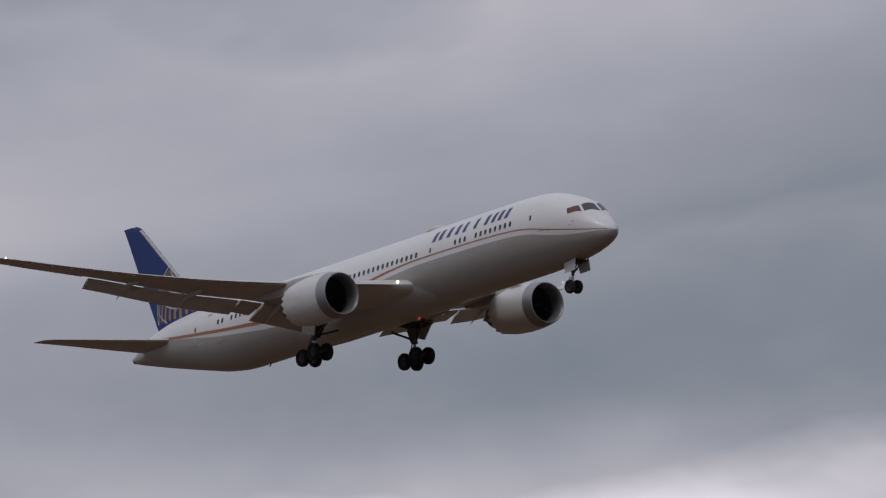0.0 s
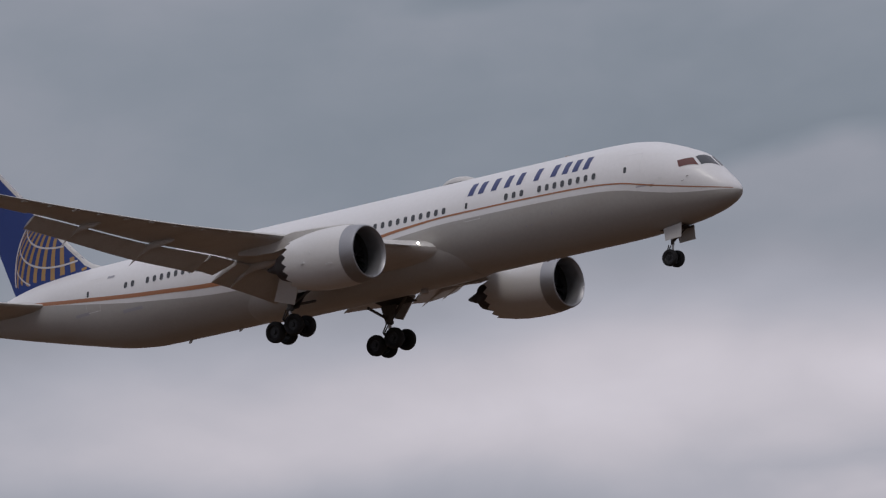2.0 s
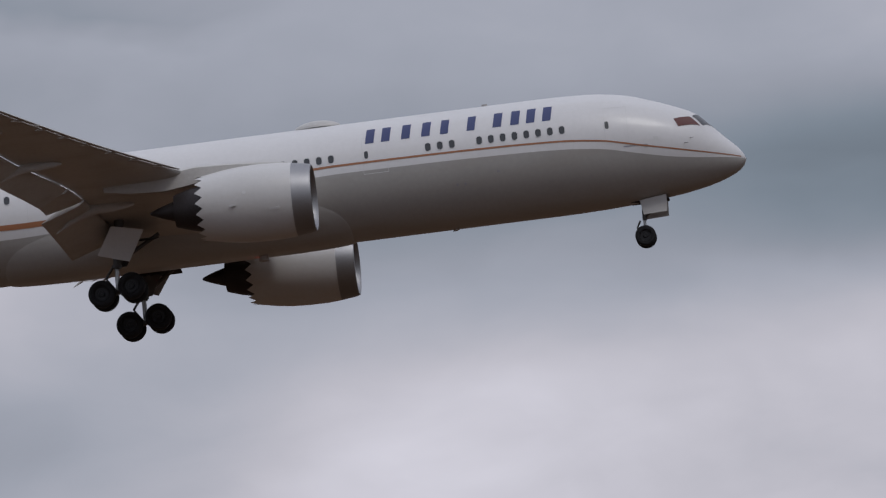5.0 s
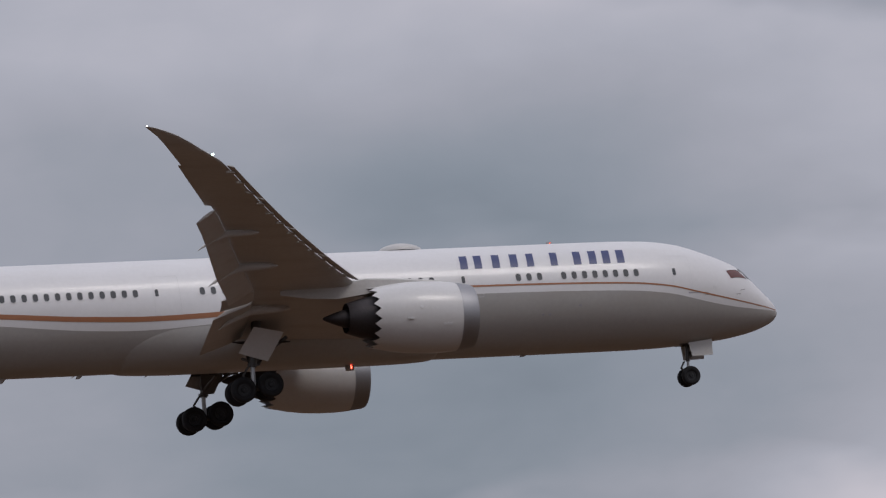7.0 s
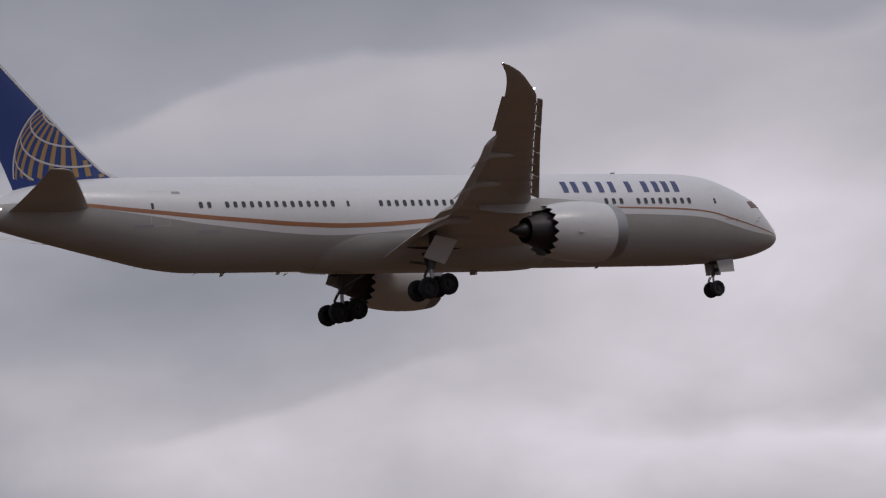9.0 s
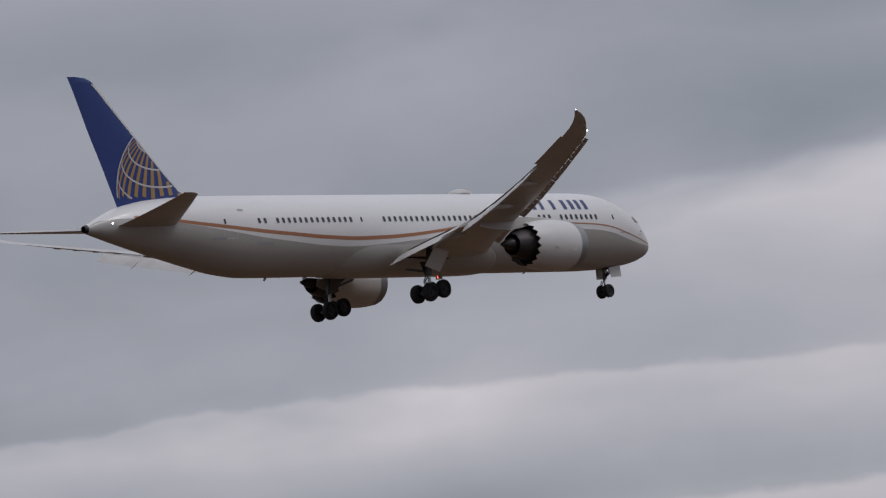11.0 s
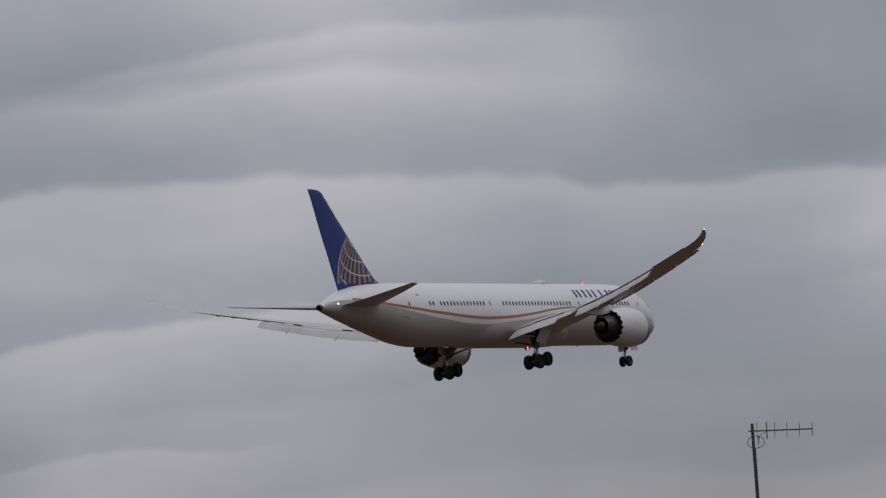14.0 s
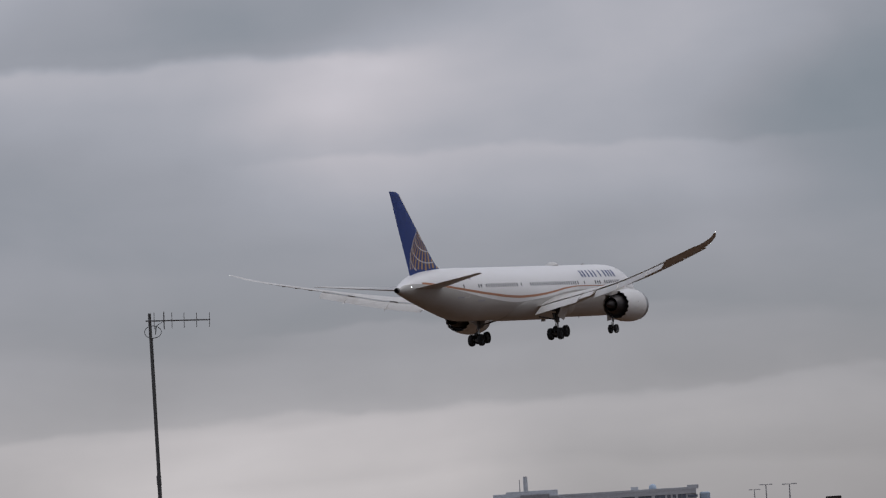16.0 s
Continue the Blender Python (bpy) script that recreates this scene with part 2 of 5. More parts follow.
sun_dir = Vector((math.sin(SUN_AZ) * math.cos(SUN_EL), math.cos(SUN_AZ) * math.cos(SUN_EL), math.sin(SUN_EL)))
sun = new("sun", bpy.data.lights.new("sun", "SUN"))
sun.data.energy, sun.data.angle, sun.data.color = 0.75, radians(14), (1.0, 0.95, 0.88)
sun.matrix_world = look(sun_dir * 100, (0, 0, 0))

# ---- materials ----
def material(name, color, rough=0.5, metal=0.0, vary=0.08, scale=3.0, bump=0.0, coat=0.0, dirt=None, stretch=(1, 1, 1), glow=0.0):
    """Painted or plain surface: two scales of tone variation, optional streaked dirt, fine relief."""
    m = bpy.data.materials.new(name)
    m.use_nodes = True
    n, l = m.node_tree.nodes, m.node_tree.links
    b = n["Principled BSDF"]
    co = n.new("ShaderNodeTexCoord")
    mp = n.new("ShaderNodeMapping")
    mp.inputs["Scale"].default_value = stretch
    l.new(co.outputs["Object"], mp.inputs[0])
    t1, t2 = n.new("ShaderNodeTexNoise"), n.new("ShaderNodeTexNoise")
    for t, s in ((t1, scale * 0.25), (t2, scale * 4)):
        t.inputs["Scale"].default_value, t.inputs["Detail"].default_value = s, 5
        l.new(mp.outputs[0], t.inputs["Vector"])
    add = n.new("ShaderNodeMath")
    add.operation = "ADD"
    l.new(t1.outputs["Fac"], add.inputs[0])
    l.new(t2.outputs["Fac"], add.inputs[1])
    rng = n.new("ShaderNodeMapRange")
    rng.inputs["From Min"].default_value, rng.inputs["From Max"].default_value = 0.7, 1.3
    rng.inputs["To Min"].default_value, rng.inputs["To Max"].default_value = 1 - vary, 1 + vary
    l.new(add.outputs[0], rng.inputs[0])
    sc = n.new("ShaderNodeVectorMath")
    sc.operation = "SCALE"
    sc.inputs[0].default_value = color
    l.new(rng.outputs[0], sc.inputs[3])
    out = sc.outputs[0]
    if dirt:
        t3 = n.new("ShaderNodeTexNoise")
        mp3 = n.new("ShaderNodeMapping")
        mp3.inputs["Scale"].default_value = (0.18, 1.0, 1.6)
        l.new(co.outputs["Object"], mp3.inputs[0])
        l.new(mp3.outputs[0], t3.inputs["Vector"])
        t3.inputs["Scale"].default_value, t3.inputs["Detail"].default_value = 1.1, 6
        r3 = n.new("ShaderNodeMapRange")
        r3.inputs["From Min"].default_value, r3.inputs["From Max"].default_value = 0.5, 0.75
        r3.inputs["To Max"].default_value = dirt[1]
        l.new(t3.outputs["Fac"], r3.inputs[0])
        mx = n.new("ShaderNodeMix")
        mx.data_type = "RGBA"
        l.new(r3.outputs[0], mx.inputs[0])
        l.new(out, mx.inputs[6])
        mx.inputs[7].default_value = (*dirt[0], 1)
        out = mx.outputs[2]
    l.new(out, b.inputs["Base Color"])
    b.inputs["Roughness"].default_value, b.inputs["Metallic"].default_value = rough, metal
    b.inputs["Coat Weight"].default_value, b.inputs["Coat Roughness"].default_value = coat, 0.12
    if bump:
        bp = n.new("ShaderNodeBump")
        bp.inputs["Strength"].default_value, bp.inputs["Distance"].default_value = bump, 0.02
        l.new(t2.outputs["Fac"], bp.inputs["Height"])
        l.new(bp.outputs[0], b.inputs["Normal"])
    if glow:
        b.inputs["Emission Color"].default_value, b.inputs["Emission Strength"].default_value = (*color, 1), glow
    return m


M_WHITE = material("white_gloss_paint", (0.615, 0.61, 0.62), 0.42, vary=0.03, scale=1.2, coat=0.15, dirt=((0.55, 0.53, 0.5), 0.25))
M_GREY = material("grey_belly_paint", (0.36, 0.35, 0.338), 0.4, vary=0.05, scale=1.2, coat=0.15, dirt=((0.33, 0.30, 0.27), 0.5))
M_WING = material("light_grey_wing_paint", (0.46, 0.445, 0.428), 0.38, vary=0.06, scale=1.5, coat=0.1, dirt=((0.33, 0.30, 0.27), 0.5))
M_FAIR = material("fairing_paint", (0.47, 0.46, 0.45), 0.42, vary=0.05, scale=1.5, dirt=((0.33, 0.31, 0.28), 0.5))
M_NAC = material("nacelle_paint", (0.54, 0.533, 0.53), 0.38, vary=0.04, scale=1.6, coat=0.15, dirt=((0.5, 0.47, 0.43), 0.3))
M_LIP = material("inlet_lip_metal", (0.30, 0.30, 0.315), 0.5, 0.85, vary=0.06)
M_BLUE = material("tail_blue_paint", (0.006, 0.027, 0.155), 0.55, vary=0.06)
M_LETTER = material("lettering_blue_paint", (0.022, 0.035, 0.13), 0.4, vary=0.04)
M_GOLD = material("gold_stripe_paint", (0.31, 0.13, 0.06), 0.42, vary=0.05)
M_GLOBE = material("globe_gold_paint", (0.30, 0.18, 0.065), 0.45, vary=0.05)
M_LINE = material("globe_line_paint", (0.46, 0.45, 0.47), 0.45, vary=0.04)
M_GLASS = material("dark_cabin_glass", (0.04, 0.042, 0.048), 0.2, vary=0.05)
# the reddish glint on the side panes is put into their base colour
M_COCKPIT = material("red_glint_glass", (0.105, 0.032, 0.026), 0.1, vary=0.05)
M_FRAME = material("window_surround_paint", (0.5, 0.5, 0.51), 0.45)
M_SEAM = material("door_seam", (0.58, 0.58, 0.585), 0.6)
M_MARK = material("small_marking_grey", (0.3, 0.3, 0.33), 0.6)
M_HOT = material("hot_section_metal", (0.035, 0.03, 0.032), 0.5, 0.5, vary=0.25)
M_FAN = material("fan_blade", (0.03, 0.03, 0.033), 0.4, 0.6, vary=0.1)
M_DARK = material("near_black_fill", (0.02, 0.02, 0.02), 0.8)
M_TYRE = material("tyre_rubber", (0.008, 0.008, 0.010), 0.9, vary=0.15, scale=8, bump=0.2)
M_RIM = material("wheel_rim", (0.018, 0.018, 0.02), 0.5, 0.5, vary=0.1)
M_STRUT = material("gear_strut_enamel", (0.07, 0.068, 0.066), 0.5, 0.2, vary=0.15, scale=6)
M_STEEL = material("chrome_piston", (0.35, 0.35, 0.35), 0.35, 1.0)
M_LAMP = material("landing_lamp", (1.0, 0.97, 0.88), 0.2, glow=6.0)
M_NAVW = material("white_tail_lamp", (1.0, 1.0, 1.0), 0.2, glow=3.0)
M_NAVG = material("green_tip_lamp", (0.75, 1.0, 0.9), 0.2, glow=3.0)
M_NAVR = material("red_tip_lamp", (1.0, 0.1, 0.06), 0.2, glow=2.0)
M_BEACON = material("red_beacon_lamp", (1.0, 0.09, 0.05), 0.2, glow=7.0)
M_SHROUD = material("beacon_shroud", (0.36, 0.34, 0.33), 0.5)


# ---- mesh helpers ----
def part(name, bm, mat, parent=None, label="", smooth=True, angle=40):
    me = bpy.data.meshes.new(name)
    bmesh.ops.recalc_face_normals(bm, faces=bm.faces)
    if smooth:
        for fc in bm.faces:
            fc.smooth = True
        for e in bm.edges:
            if len(e.link_faces) == 2 and e.calc_face_angle(0) > radians(angle):
                e.smooth = False
    bm.to_mesh(me)
    bm.free()
    for m in mat if isinstance(mat, (list, tuple)) else (mat,):
        me.materials.append(m)
    ob = new(name, me)
    if parent:
        ob.parent = parent
    if label:
        tagged(ob, label)
    return ob


def shared(name, me, parent, m=None):
    ob = new(name, me)
    ob.parent = parent
    if m is not None:
        ob.matrix_basis = m
    return ob


def grid_faces(bm, rings, close=True, cap0=False, cap1=False):
    """Skin a list of rings of points."""
    vs = [[bm.verts.new(p) for p in r] for r in rings]
    n = len(vs[0])
    for a, b in zip(vs, vs[1:]):
        for i in range(n if close else n - 1):
            j = (i + 1) % n
            bm.faces.new((a[i], a[j], b[j], b[i]))
    if cap0:
        bm.faces.new(vs[0])
    if cap1:
        bm.faces.new(vs[-1])
    return vs


def box(bm, size, m=None, bevel=0.0):
    r = bmesh.ops.create_cube(bm, size=1.0, matrix=(m or Matrix()) @ Matrix.Diagonal((*size, 1)))
    if bevel:
        es = list({e for v in r["verts"] for e in v.link_edges})
        bmesh.ops.bevel(bm, geom=es, offset=bevel, segments=2, affect="EDGES", profile=0.5)


def rod(bm, a, b, r0, r1=None, n=14):
    a, b = Vector(a), Vector(b)
    q = (b - a).to_track_quat("Z", "Y").to_matrix().to_4x4()
    bmesh.ops.create_cone(bm, cap_ends=True, segments=n, radius1=r0, radius2=r0 if r1 is None else r1,
                          depth=(b - a).length, matrix=Matrix.Translation((a + b) / 2) @ q)


def lathe(bm, prof, centre=(0, 0, 0), n=48, axis="x", closed=False):
    rings = []
    for x, r in prof:
        ring = []
        for k in range(n):
            t = 2 * math.pi * k / n
            c, s = r * math.cos(t), r * math.sin(t)
            p = (x, c, s) if axis == "x" else ((c, x, s) if axis == "y" else (c, s, x))
            ring.append(Vector(centre) + Vector(p))
        rings.append(ring)
    if closed:
        rings.append(rings[0])
    return grid_faces(bm, rings)


def curve_at(x, xs, ys):
    """Smooth monotone interpolation of a short table."""
    xs, ys = list(xs), list(ys)
    if x <= xs[0]:
        return ys[0]
    if x >= xs[-1]:
        return ys[-1]
    i = max(k for k in range(len(xs) - 1) if xs[k] <= x)
    d = [(ys[k + 1] - ys[k]) / (xs[k + 1] - xs[k]) for k in range(len(xs) - 1)]

    def slope(k):
        if k == 0:
            return d[0]
        if k == len(xs) - 1:
            return d[-1]
        return 0.0 if d[k - 1] * d[k] <= 0 else 2 * d[k - 1] * d[k] / (d[k - 1] + d[k])

    h = xs[i + 1] - xs[i]
    u = (x - xs[i]) / h
    return ((2 * u**3 - 3 * u**2 + 1) * ys[i] + (u**3 - 2 * u**2 + u) * h * slope(i)
            + (3 * u**2 - 2 * u**3) * ys[i + 1] + (u**3 - u**2) * h * slope(i + 1))


# ---- airliner: nose at the origin, x forward, y to port, z up ----
airliner = tagged(new("airliner"), "white twin-engine wide-body airliner with blue tail, gear and flaps down", "airliner")

# stations aft of the nose: crown height, keel height, half width
ST_S = (0.0, 0.12, 0.4, 0.8, 1.5, 2.3, 3.2, 4.3, 5.8, 7.5, 9.5, 12, 20, 30, 40, 43, 46, 48.5, 51.5, 55, 58, 59.8, 61.0, 61.7)
ST_T = (-1.29, -1.02, -0.62, -0.22, 0.52, 1.30, 1.74, 2.18, 2.66, 2.90, 2.97, 2.98, 2.98, 2.98, 2.98, 2.98, 2.98, 2.97, 2.93, 2.74, 2.28, 1.72, 1.22, 0.95)
ST_B = (-1.29, -1.56, -1.83, -2.03, -2.28, -2.47, -2.62, -2.74, -2.87, -2.95, -2.98, -2.98, -2.98, -2.98, -2.98, -2.98, -2.96, -2.72, -2.1, -1.3, -0.58, -0.12, 0.2, 0.4)
ST_W = (0.0, 0.33, 0.66, 0.98, 1.38, 1.72, 2.02, 2.30, 2.57, 2.76, 2.86, 2.885, 2.885, 2.885, 2.885, 2.87, 2.80, 2.66, 2.36, 1.86, 1.30, 0.86, 0.52, 0.3)
LINE_S = (0, 1.2, 2.5, 4.0, 5.2, 7.0, 9, 12, 16, 20, 24, 27, 30, 33, 36, 39.6, 43, 46, 48.3, 51.7, 55, 58, 62.2)
LINE_Z = (-1.27, -1.10, -0.88, -0.60, -0.36, 0.02, 0.22, 0.33, 0.40, 0.42, 0.22, -0.1, -0.36, -0.52, -0.58, -0.46, -0.22, 0.02, 0.26, 0.64, 1.05, 1.32, 0.9)


def section(s):
    t, b, w = curve_at(s, ST_S, ST_T), curve_at(s, ST_S, ST_B), curve_at(s, ST_S, ST_W)
    return (t + b) / 2, (t - b) / 2, w


def skin(s, phi, out=0.0):
    """Point on the fuselage; phi in radians from the crown, positive to starboard (-y)."""
    zc, hh, w = section(s)
    n = Vector((0, -math.sin(phi) / max(w, 0.05), math.cos(phi) / max(hh, 0.05))).normalized()
    return Vector((-s, -w * math.sin(phi), zc + hh * math.cos(phi))) + n * out


def phi_at(s, z):
    zc, hh, w = section(s)
    return math.acos(max(-1, min(1, (z - zc) / max(hh, 0.01))))


def line_z(s):
    return curve_at(s, LINE_S, LINE_Z)


def grey_z(s):
    """Upper edge of the grey belly paint."""
    drop = curve_at(s, (0, 4.2, 30, 38, 46, 52, 58, 61.6), (0.04, 0.42, 0.42, 0.6, 0.45, 0.18, 0.05, -0.2))
    return min(line_z(s) - drop, curve_at(s, ST_S, ST_T) - 0.12)


STATIONS = [0.02, 0.06, 0.12, 0.2, 0.3, 0.42, 0.58, 0.78, 1.0] + [1.0 + 0.3 * k for k in range(1, 37)] + [12.4 + 1.0 * k for k in range(30)] + [42.0 + 0.4 * k for k in range(50)]


def fuselage():
    up, lo = bmesh.new(), bmesh.new()
    ru, rl = [], []
    for s in STATIONS:
        a = phi_at(s, grey_z(s))
        ru.append([skin(s, -a + 2 * a * k / 36) for k in range(37)])
        rl.append([skin(s, a + (2 * math.pi - 2 * a) * k / 28) for k in range(29)])
    grid_faces(up, ru, close=False)
    grid_faces(lo, rl, close=False)
    tip = up.verts.new((0, 0, -1.29))
    for ring, bm in ((ru[0], up), (rl[0], lo)):
        bm.verts.ensure_lookup_table()
        t = tip if bm is up else bm.verts.new((0, 0, -1.29))
        vs = [v for v in bm.verts if abs(v.co.x + STATIONS[0]) < 1e-5]
        vs.sort(key=lambda v: ring.index(min(ring, key=lambda q: (q - v.co).length)))
        for a, b in zip(vs, vs[1:]):
            bm.faces.new((a, b, t))
    part("upper_fuselage", up, M_WHITE, airliner, "white glossy painted upper fuselage skin")
    part("belly_skin", lo, M_GREY, airliner, "light grey painted belly, streaked with dirt")
    bm = bmesh.new()
    zc, hh, w = section(61.6)
    lathe(bm, [(-61.5, 0.30), (-61.8, 0.27), (-61.86, 0.22), (-61.7, 0.2), (-61.3, 0.19), (-61.3, 0.01)], (0, 0, zc), 20)
    part("exhaust_cone", bm, M_HOT, airliner, "dark metal exhaust at the tail cone")
    # gold cheatline, both sides
    for side in (-1, 1):
        bm = bmesh.new()
        rings = []
        s = 0.25
        while s < 57.9:
            wd = curve_at(s, (0, 6, 20, 26, 34, 46, 58), (0.05, 0.085, 0.11, 0.2, 0.27, 0.26, 0.22))
            z = line_z(s)
            a, b = phi_at(s, z + wd / 2), phi_at(s, z - wd / 2)
            rings.append([skin(s, side * (a + (b - a) * k / 3), 0.012) for k in range(4)])
            s += 0.3
        grid_faces(bm, rings, close=False)
        part("gold_stripe", bm, M_GOLD, airliner, "thin gold stripe along the cabin")


fuselage()


def surface_frame(s, z, side):
    """Matrix at the skin: local x aft to fore, local y up along the skin, local z outward."""
    ph = side * phi_at(s, z)
    p = skin(s, ph, 0.0)
    fx = (skin(s - 0.05, side * phi_at(s - 0.05, z)) - skin(s + 0.05, side * phi_at(s + 0.05, z))).normalized()
    fu = (skin(s, ph - side * 0.02) - p).normalized()
    nz = fx.cross(fu).normalized()
    if nz.y * -side < 0:
        nz = -nz
    fy = nz.cross(fx)
    return Matrix.Translation(p) @ Matrix((fx, fy, nz)).transposed().to_4x4()


def rounded_plate(w, h, r, depth, n=4, inset=0.0):
    bm = bmesh.new()
    ring = []
    for cx, cy, a0 in ((w / 2 - r, h / 2 - r, 0), (-w / 2 + r, h / 2 - r, 90), (-w / 2 + r, -h / 2 + r, 180), (w / 2 - r, -h / 2 + r, 270)):
        for k in range(n):
            a = radians(a0 + 90 * k / (n - 1))
            ring.append((cx + r * math.cos(a), cy + r * math.sin(a)))
    lo = [bm.verts.new((x, y, -0.03)) for x, y in ring]
    hi = [bm.verts.new((x, y, depth)) for x, y in ring]
    k = len(ring)
    for i in range(k):
        bm.faces.new((lo[i], lo[(i + 1) % k], hi[(i + 1) % k], hi[i]))
    bm.faces.new(hi)
    return bm


def window_rows():
    s = [8.85 + 0.59 * k for k in range(8)] + [14.35, 14.95, 15.55]
    s += [20.42 + 0.605 * k for k in range(22)]
    s += [36.78 + 0.602 * k for k in range(14)] + [45.9, 46.5]
    return s


def cabin_windows():
    a = part("cabin_window", rounded_plate(0.275, 0.43, 0.12, 0.012), M_GLASS, airliner)
    f = part("surround", rounded_plate(0.34, 0.50, 0.15, 0.006), M_FRAME, a)
    first = True
    for s in window_rows():
        for side in (1, -1):
            m = surface_frame(s, 0.80, side)
            if first:
                a.matrix_basis, first = m, False
                continue
            w = shared("cabin_window", a.data, airliner, m)
            shared("surround", f.data, w)
    # door panes, smaller
    d = part("door_pane", rounded_plate(0.18, 0.40, 0.07, 0.014), M_GLASS, airliner)
    d.matrix_basis = surface_frame(6.62, 0.80, 1)
    for s in (6.62, 18.65, 35.62, 49.9):
        for side in (1, -1):
            if (s, side) != (6.62, 1):
                shared("door_pane", d.data, airliner, surface_frame(s, 0.80, side))


cabin_windows()


def patch(name, pts, mat, out=0.02, n=6, label="", side=1):
    """Four-cornered panel on the skin, corners as (s, degrees from the crown), with a rim."""
    bm = bmesh.new()
    (a, b, c, d) = pts
    rows = []
    for i in range(n + 1):
        u = i / n
        row = []
        for j in range(n + 1):
            v = j / n
            s = (1 - u) * ((1 - v) * a[0] + v * b[0]) + u * ((1 - v) * d[0] + v * c[0])
            f = (1 - u) * ((1 - v) * a[1] + v * b[1]) + u * ((1 - v) * d[1] + v * c[1])
            row.append(skin(s, side * radians(f), out))
        rows.append(row)
    grid_faces(bm, rows, close=False)
    ob = part(name, bm, mat, airliner, label)
    return ob


def seam_loop(name, s0, s1, z0, z1, side, w=0.035):
    """Thin line round a door."""
    bm = bmesh.new()
    n = 10
    path = [(s0, z0 + (z1 - z0) * k / n) for k in range(n)] + [(s0 + (s1 - s0) * k / n, z1) for k in range(n)]
    path += [(s1, z1 + (z0 - z1) * k / n) for k in range(n)] + [(s1 + (s0 - s1) * k / n, z0) for k in range(n)]
    cs, cz = (s0 + s1) / 2, (z0 + z1) / 2
    rings = []
    for s, z in path:
        ds, dzz = (cs - s), (cz - z)
        ln = math.hypot(ds, dzz)
        s2, z2 = s + ds / ln * w, z + dzz / ln * w
        rings.append([skin(s, side * phi_at(s, z), 0.008), skin(s2, side * phi_at(s2, z2), 0.008)])
    rings.append(rings[0])
    grid_faces(bm, rings, close=False)
    part(name, bm, M_SEAM, airliner, "thin grey outline of a cabin door")


def nose_details():
    zed = lambda s, z: (s, math.degrees(phi_at(s, z)))
    for side in (1, -1):
        patch("side_windshield", [zed(3.32, 0.86), zed(2.5, 0.95), zed(2.05, 0.40), zed(3.12, 0.41)], M_COCKPIT, 0.015, 6, "dark side windshield pane with a reddish reflection in its colour", side)
        patch("front_windshield", [zed(2.4, 1.0), (2.0, 4), (1.32, 5), zed(1.92, 0.42)], M_GLASS, 0.015, 6, "dark front windshield pane", side)
        for s0, s1 in ((5.6, 6.75), (17.6, 18.85), (34.35, 35.8), (48.8, 50.1)):
            seam_loop("door_outline", s0, s1, -0.45 if s0 > 30 else -0.2, 1.75, side)
        patch("static_plate", [(4.4, 84), (4.15, 84), (4.15, 89), (4.4, 89)], M_SEAM, 0.01, 2, "", side)


nose_details()


def lettering():
    """Brand name kept as slanted plain bars in its blue, the ink of six characters."""
    # aft and fore end of each character, and how many bars it takes
    for s0, s1, bars in ((18.61, 17.38, 2), (16.8, 15.36, 2), (14.82, 14.47, 1), (13.99, 12.62, 1), (12.2, 10.89, 2), (10.54, 9.3, 2)):
        for side in (1, -1):
            for k2 in range(bars):
                half = 0.2 if bars == 1 else 0.215
                s = (s0 + s1) / 2 if bars == 1 else (s0 - half if k2 == 0 else s1 + half)
                bm = bmesh.new()
                rows = []
                for k in range(9):
                    z = 1.40 + 0.80 * k / 8
                    lean = 0.12 * (k / 8 - 0.5) * side
                    rows.append([skin(s - lean + q, side * phi_at(s, z), 0.012) for q in (half, 0.0, -half)])
                grid_faces(bm, rows, close=False)
                part("lettering_bar", bm, M_LETTER, airliner, "plain slanted bar of dark blue lettering")
    for side in (1, -1):
        for s0, s1, z0, z1 in ((51.2, 49.9, -0.52, -0.34), (46.9, 45.2, -0.95, -0.75), (48.3, 47.7, 1.55, 1.72), (5.9, 4.7, -0.42, -0.36)):
            bm = bmesh.new()
            rows = [[skin(s, side * phi_at(s, z), 0.012) for z in (z0, z1)] for s in (s0, (s0 + s1) / 2, s1)]
            grid_faces(bm, rows, close=False)
            part("marking_bar", bm, M_MARK, airliner, "small grey marking")


lettering()


# ---- wings ----
def foil(chord, thick, n=14):
    """Closed airfoil outline, leading edge at 0, trailing edge at chord: (along, up)."""
    top, bot = [], []
    for k in range(n + 1):
        x = 0.5 - 0.5 * math.cos(math.pi * k / n)
        y = 5 * thick * (0.2969 * math.sqrt(x) - 0.126 * x - 0.3516 * x**2 + 0.2843 * x**3 - 0.1036 * x**4)
        cam = 0.02 * math.sin(math.pi * x)
        top.append((x * chord, (y + cam) * chord))
        bot.append((x * chord, (-y + cam) * chord))
    return top + bot[-2:0:-1]


W_Y = (2.2, 3.4, 6.0, 9.9, 15, 20.5, 25.0, 27.0, 28.3, 29.3, 29.9, 30.06)
W_LE = (21.0, 22.05, 24.1, 26.88, 30.42, 34.17, 37.14, 38.5, 39.9, 41.2, 42.5, 43.0)
W_TE = (31.2, 31.4, 31.8, 32.5, 34.7, 37.1, 39.6, 40.75, 41.55, 42.3, 42.95, 43.1)
W_Z = (-1.3, -1.15, -0.8, -0.32, 0.45, 1.58, 2.66, 3.2, 3.64, 4.10, 4.43, 4.5)
TWIST_Y = (2.2, 10, 14, 18, 22, 26, 28, 30.06)
TWIST = (3.0, 2.25, 1.8, -0.3, -3.0, -3.6, -2.4, 0.0)
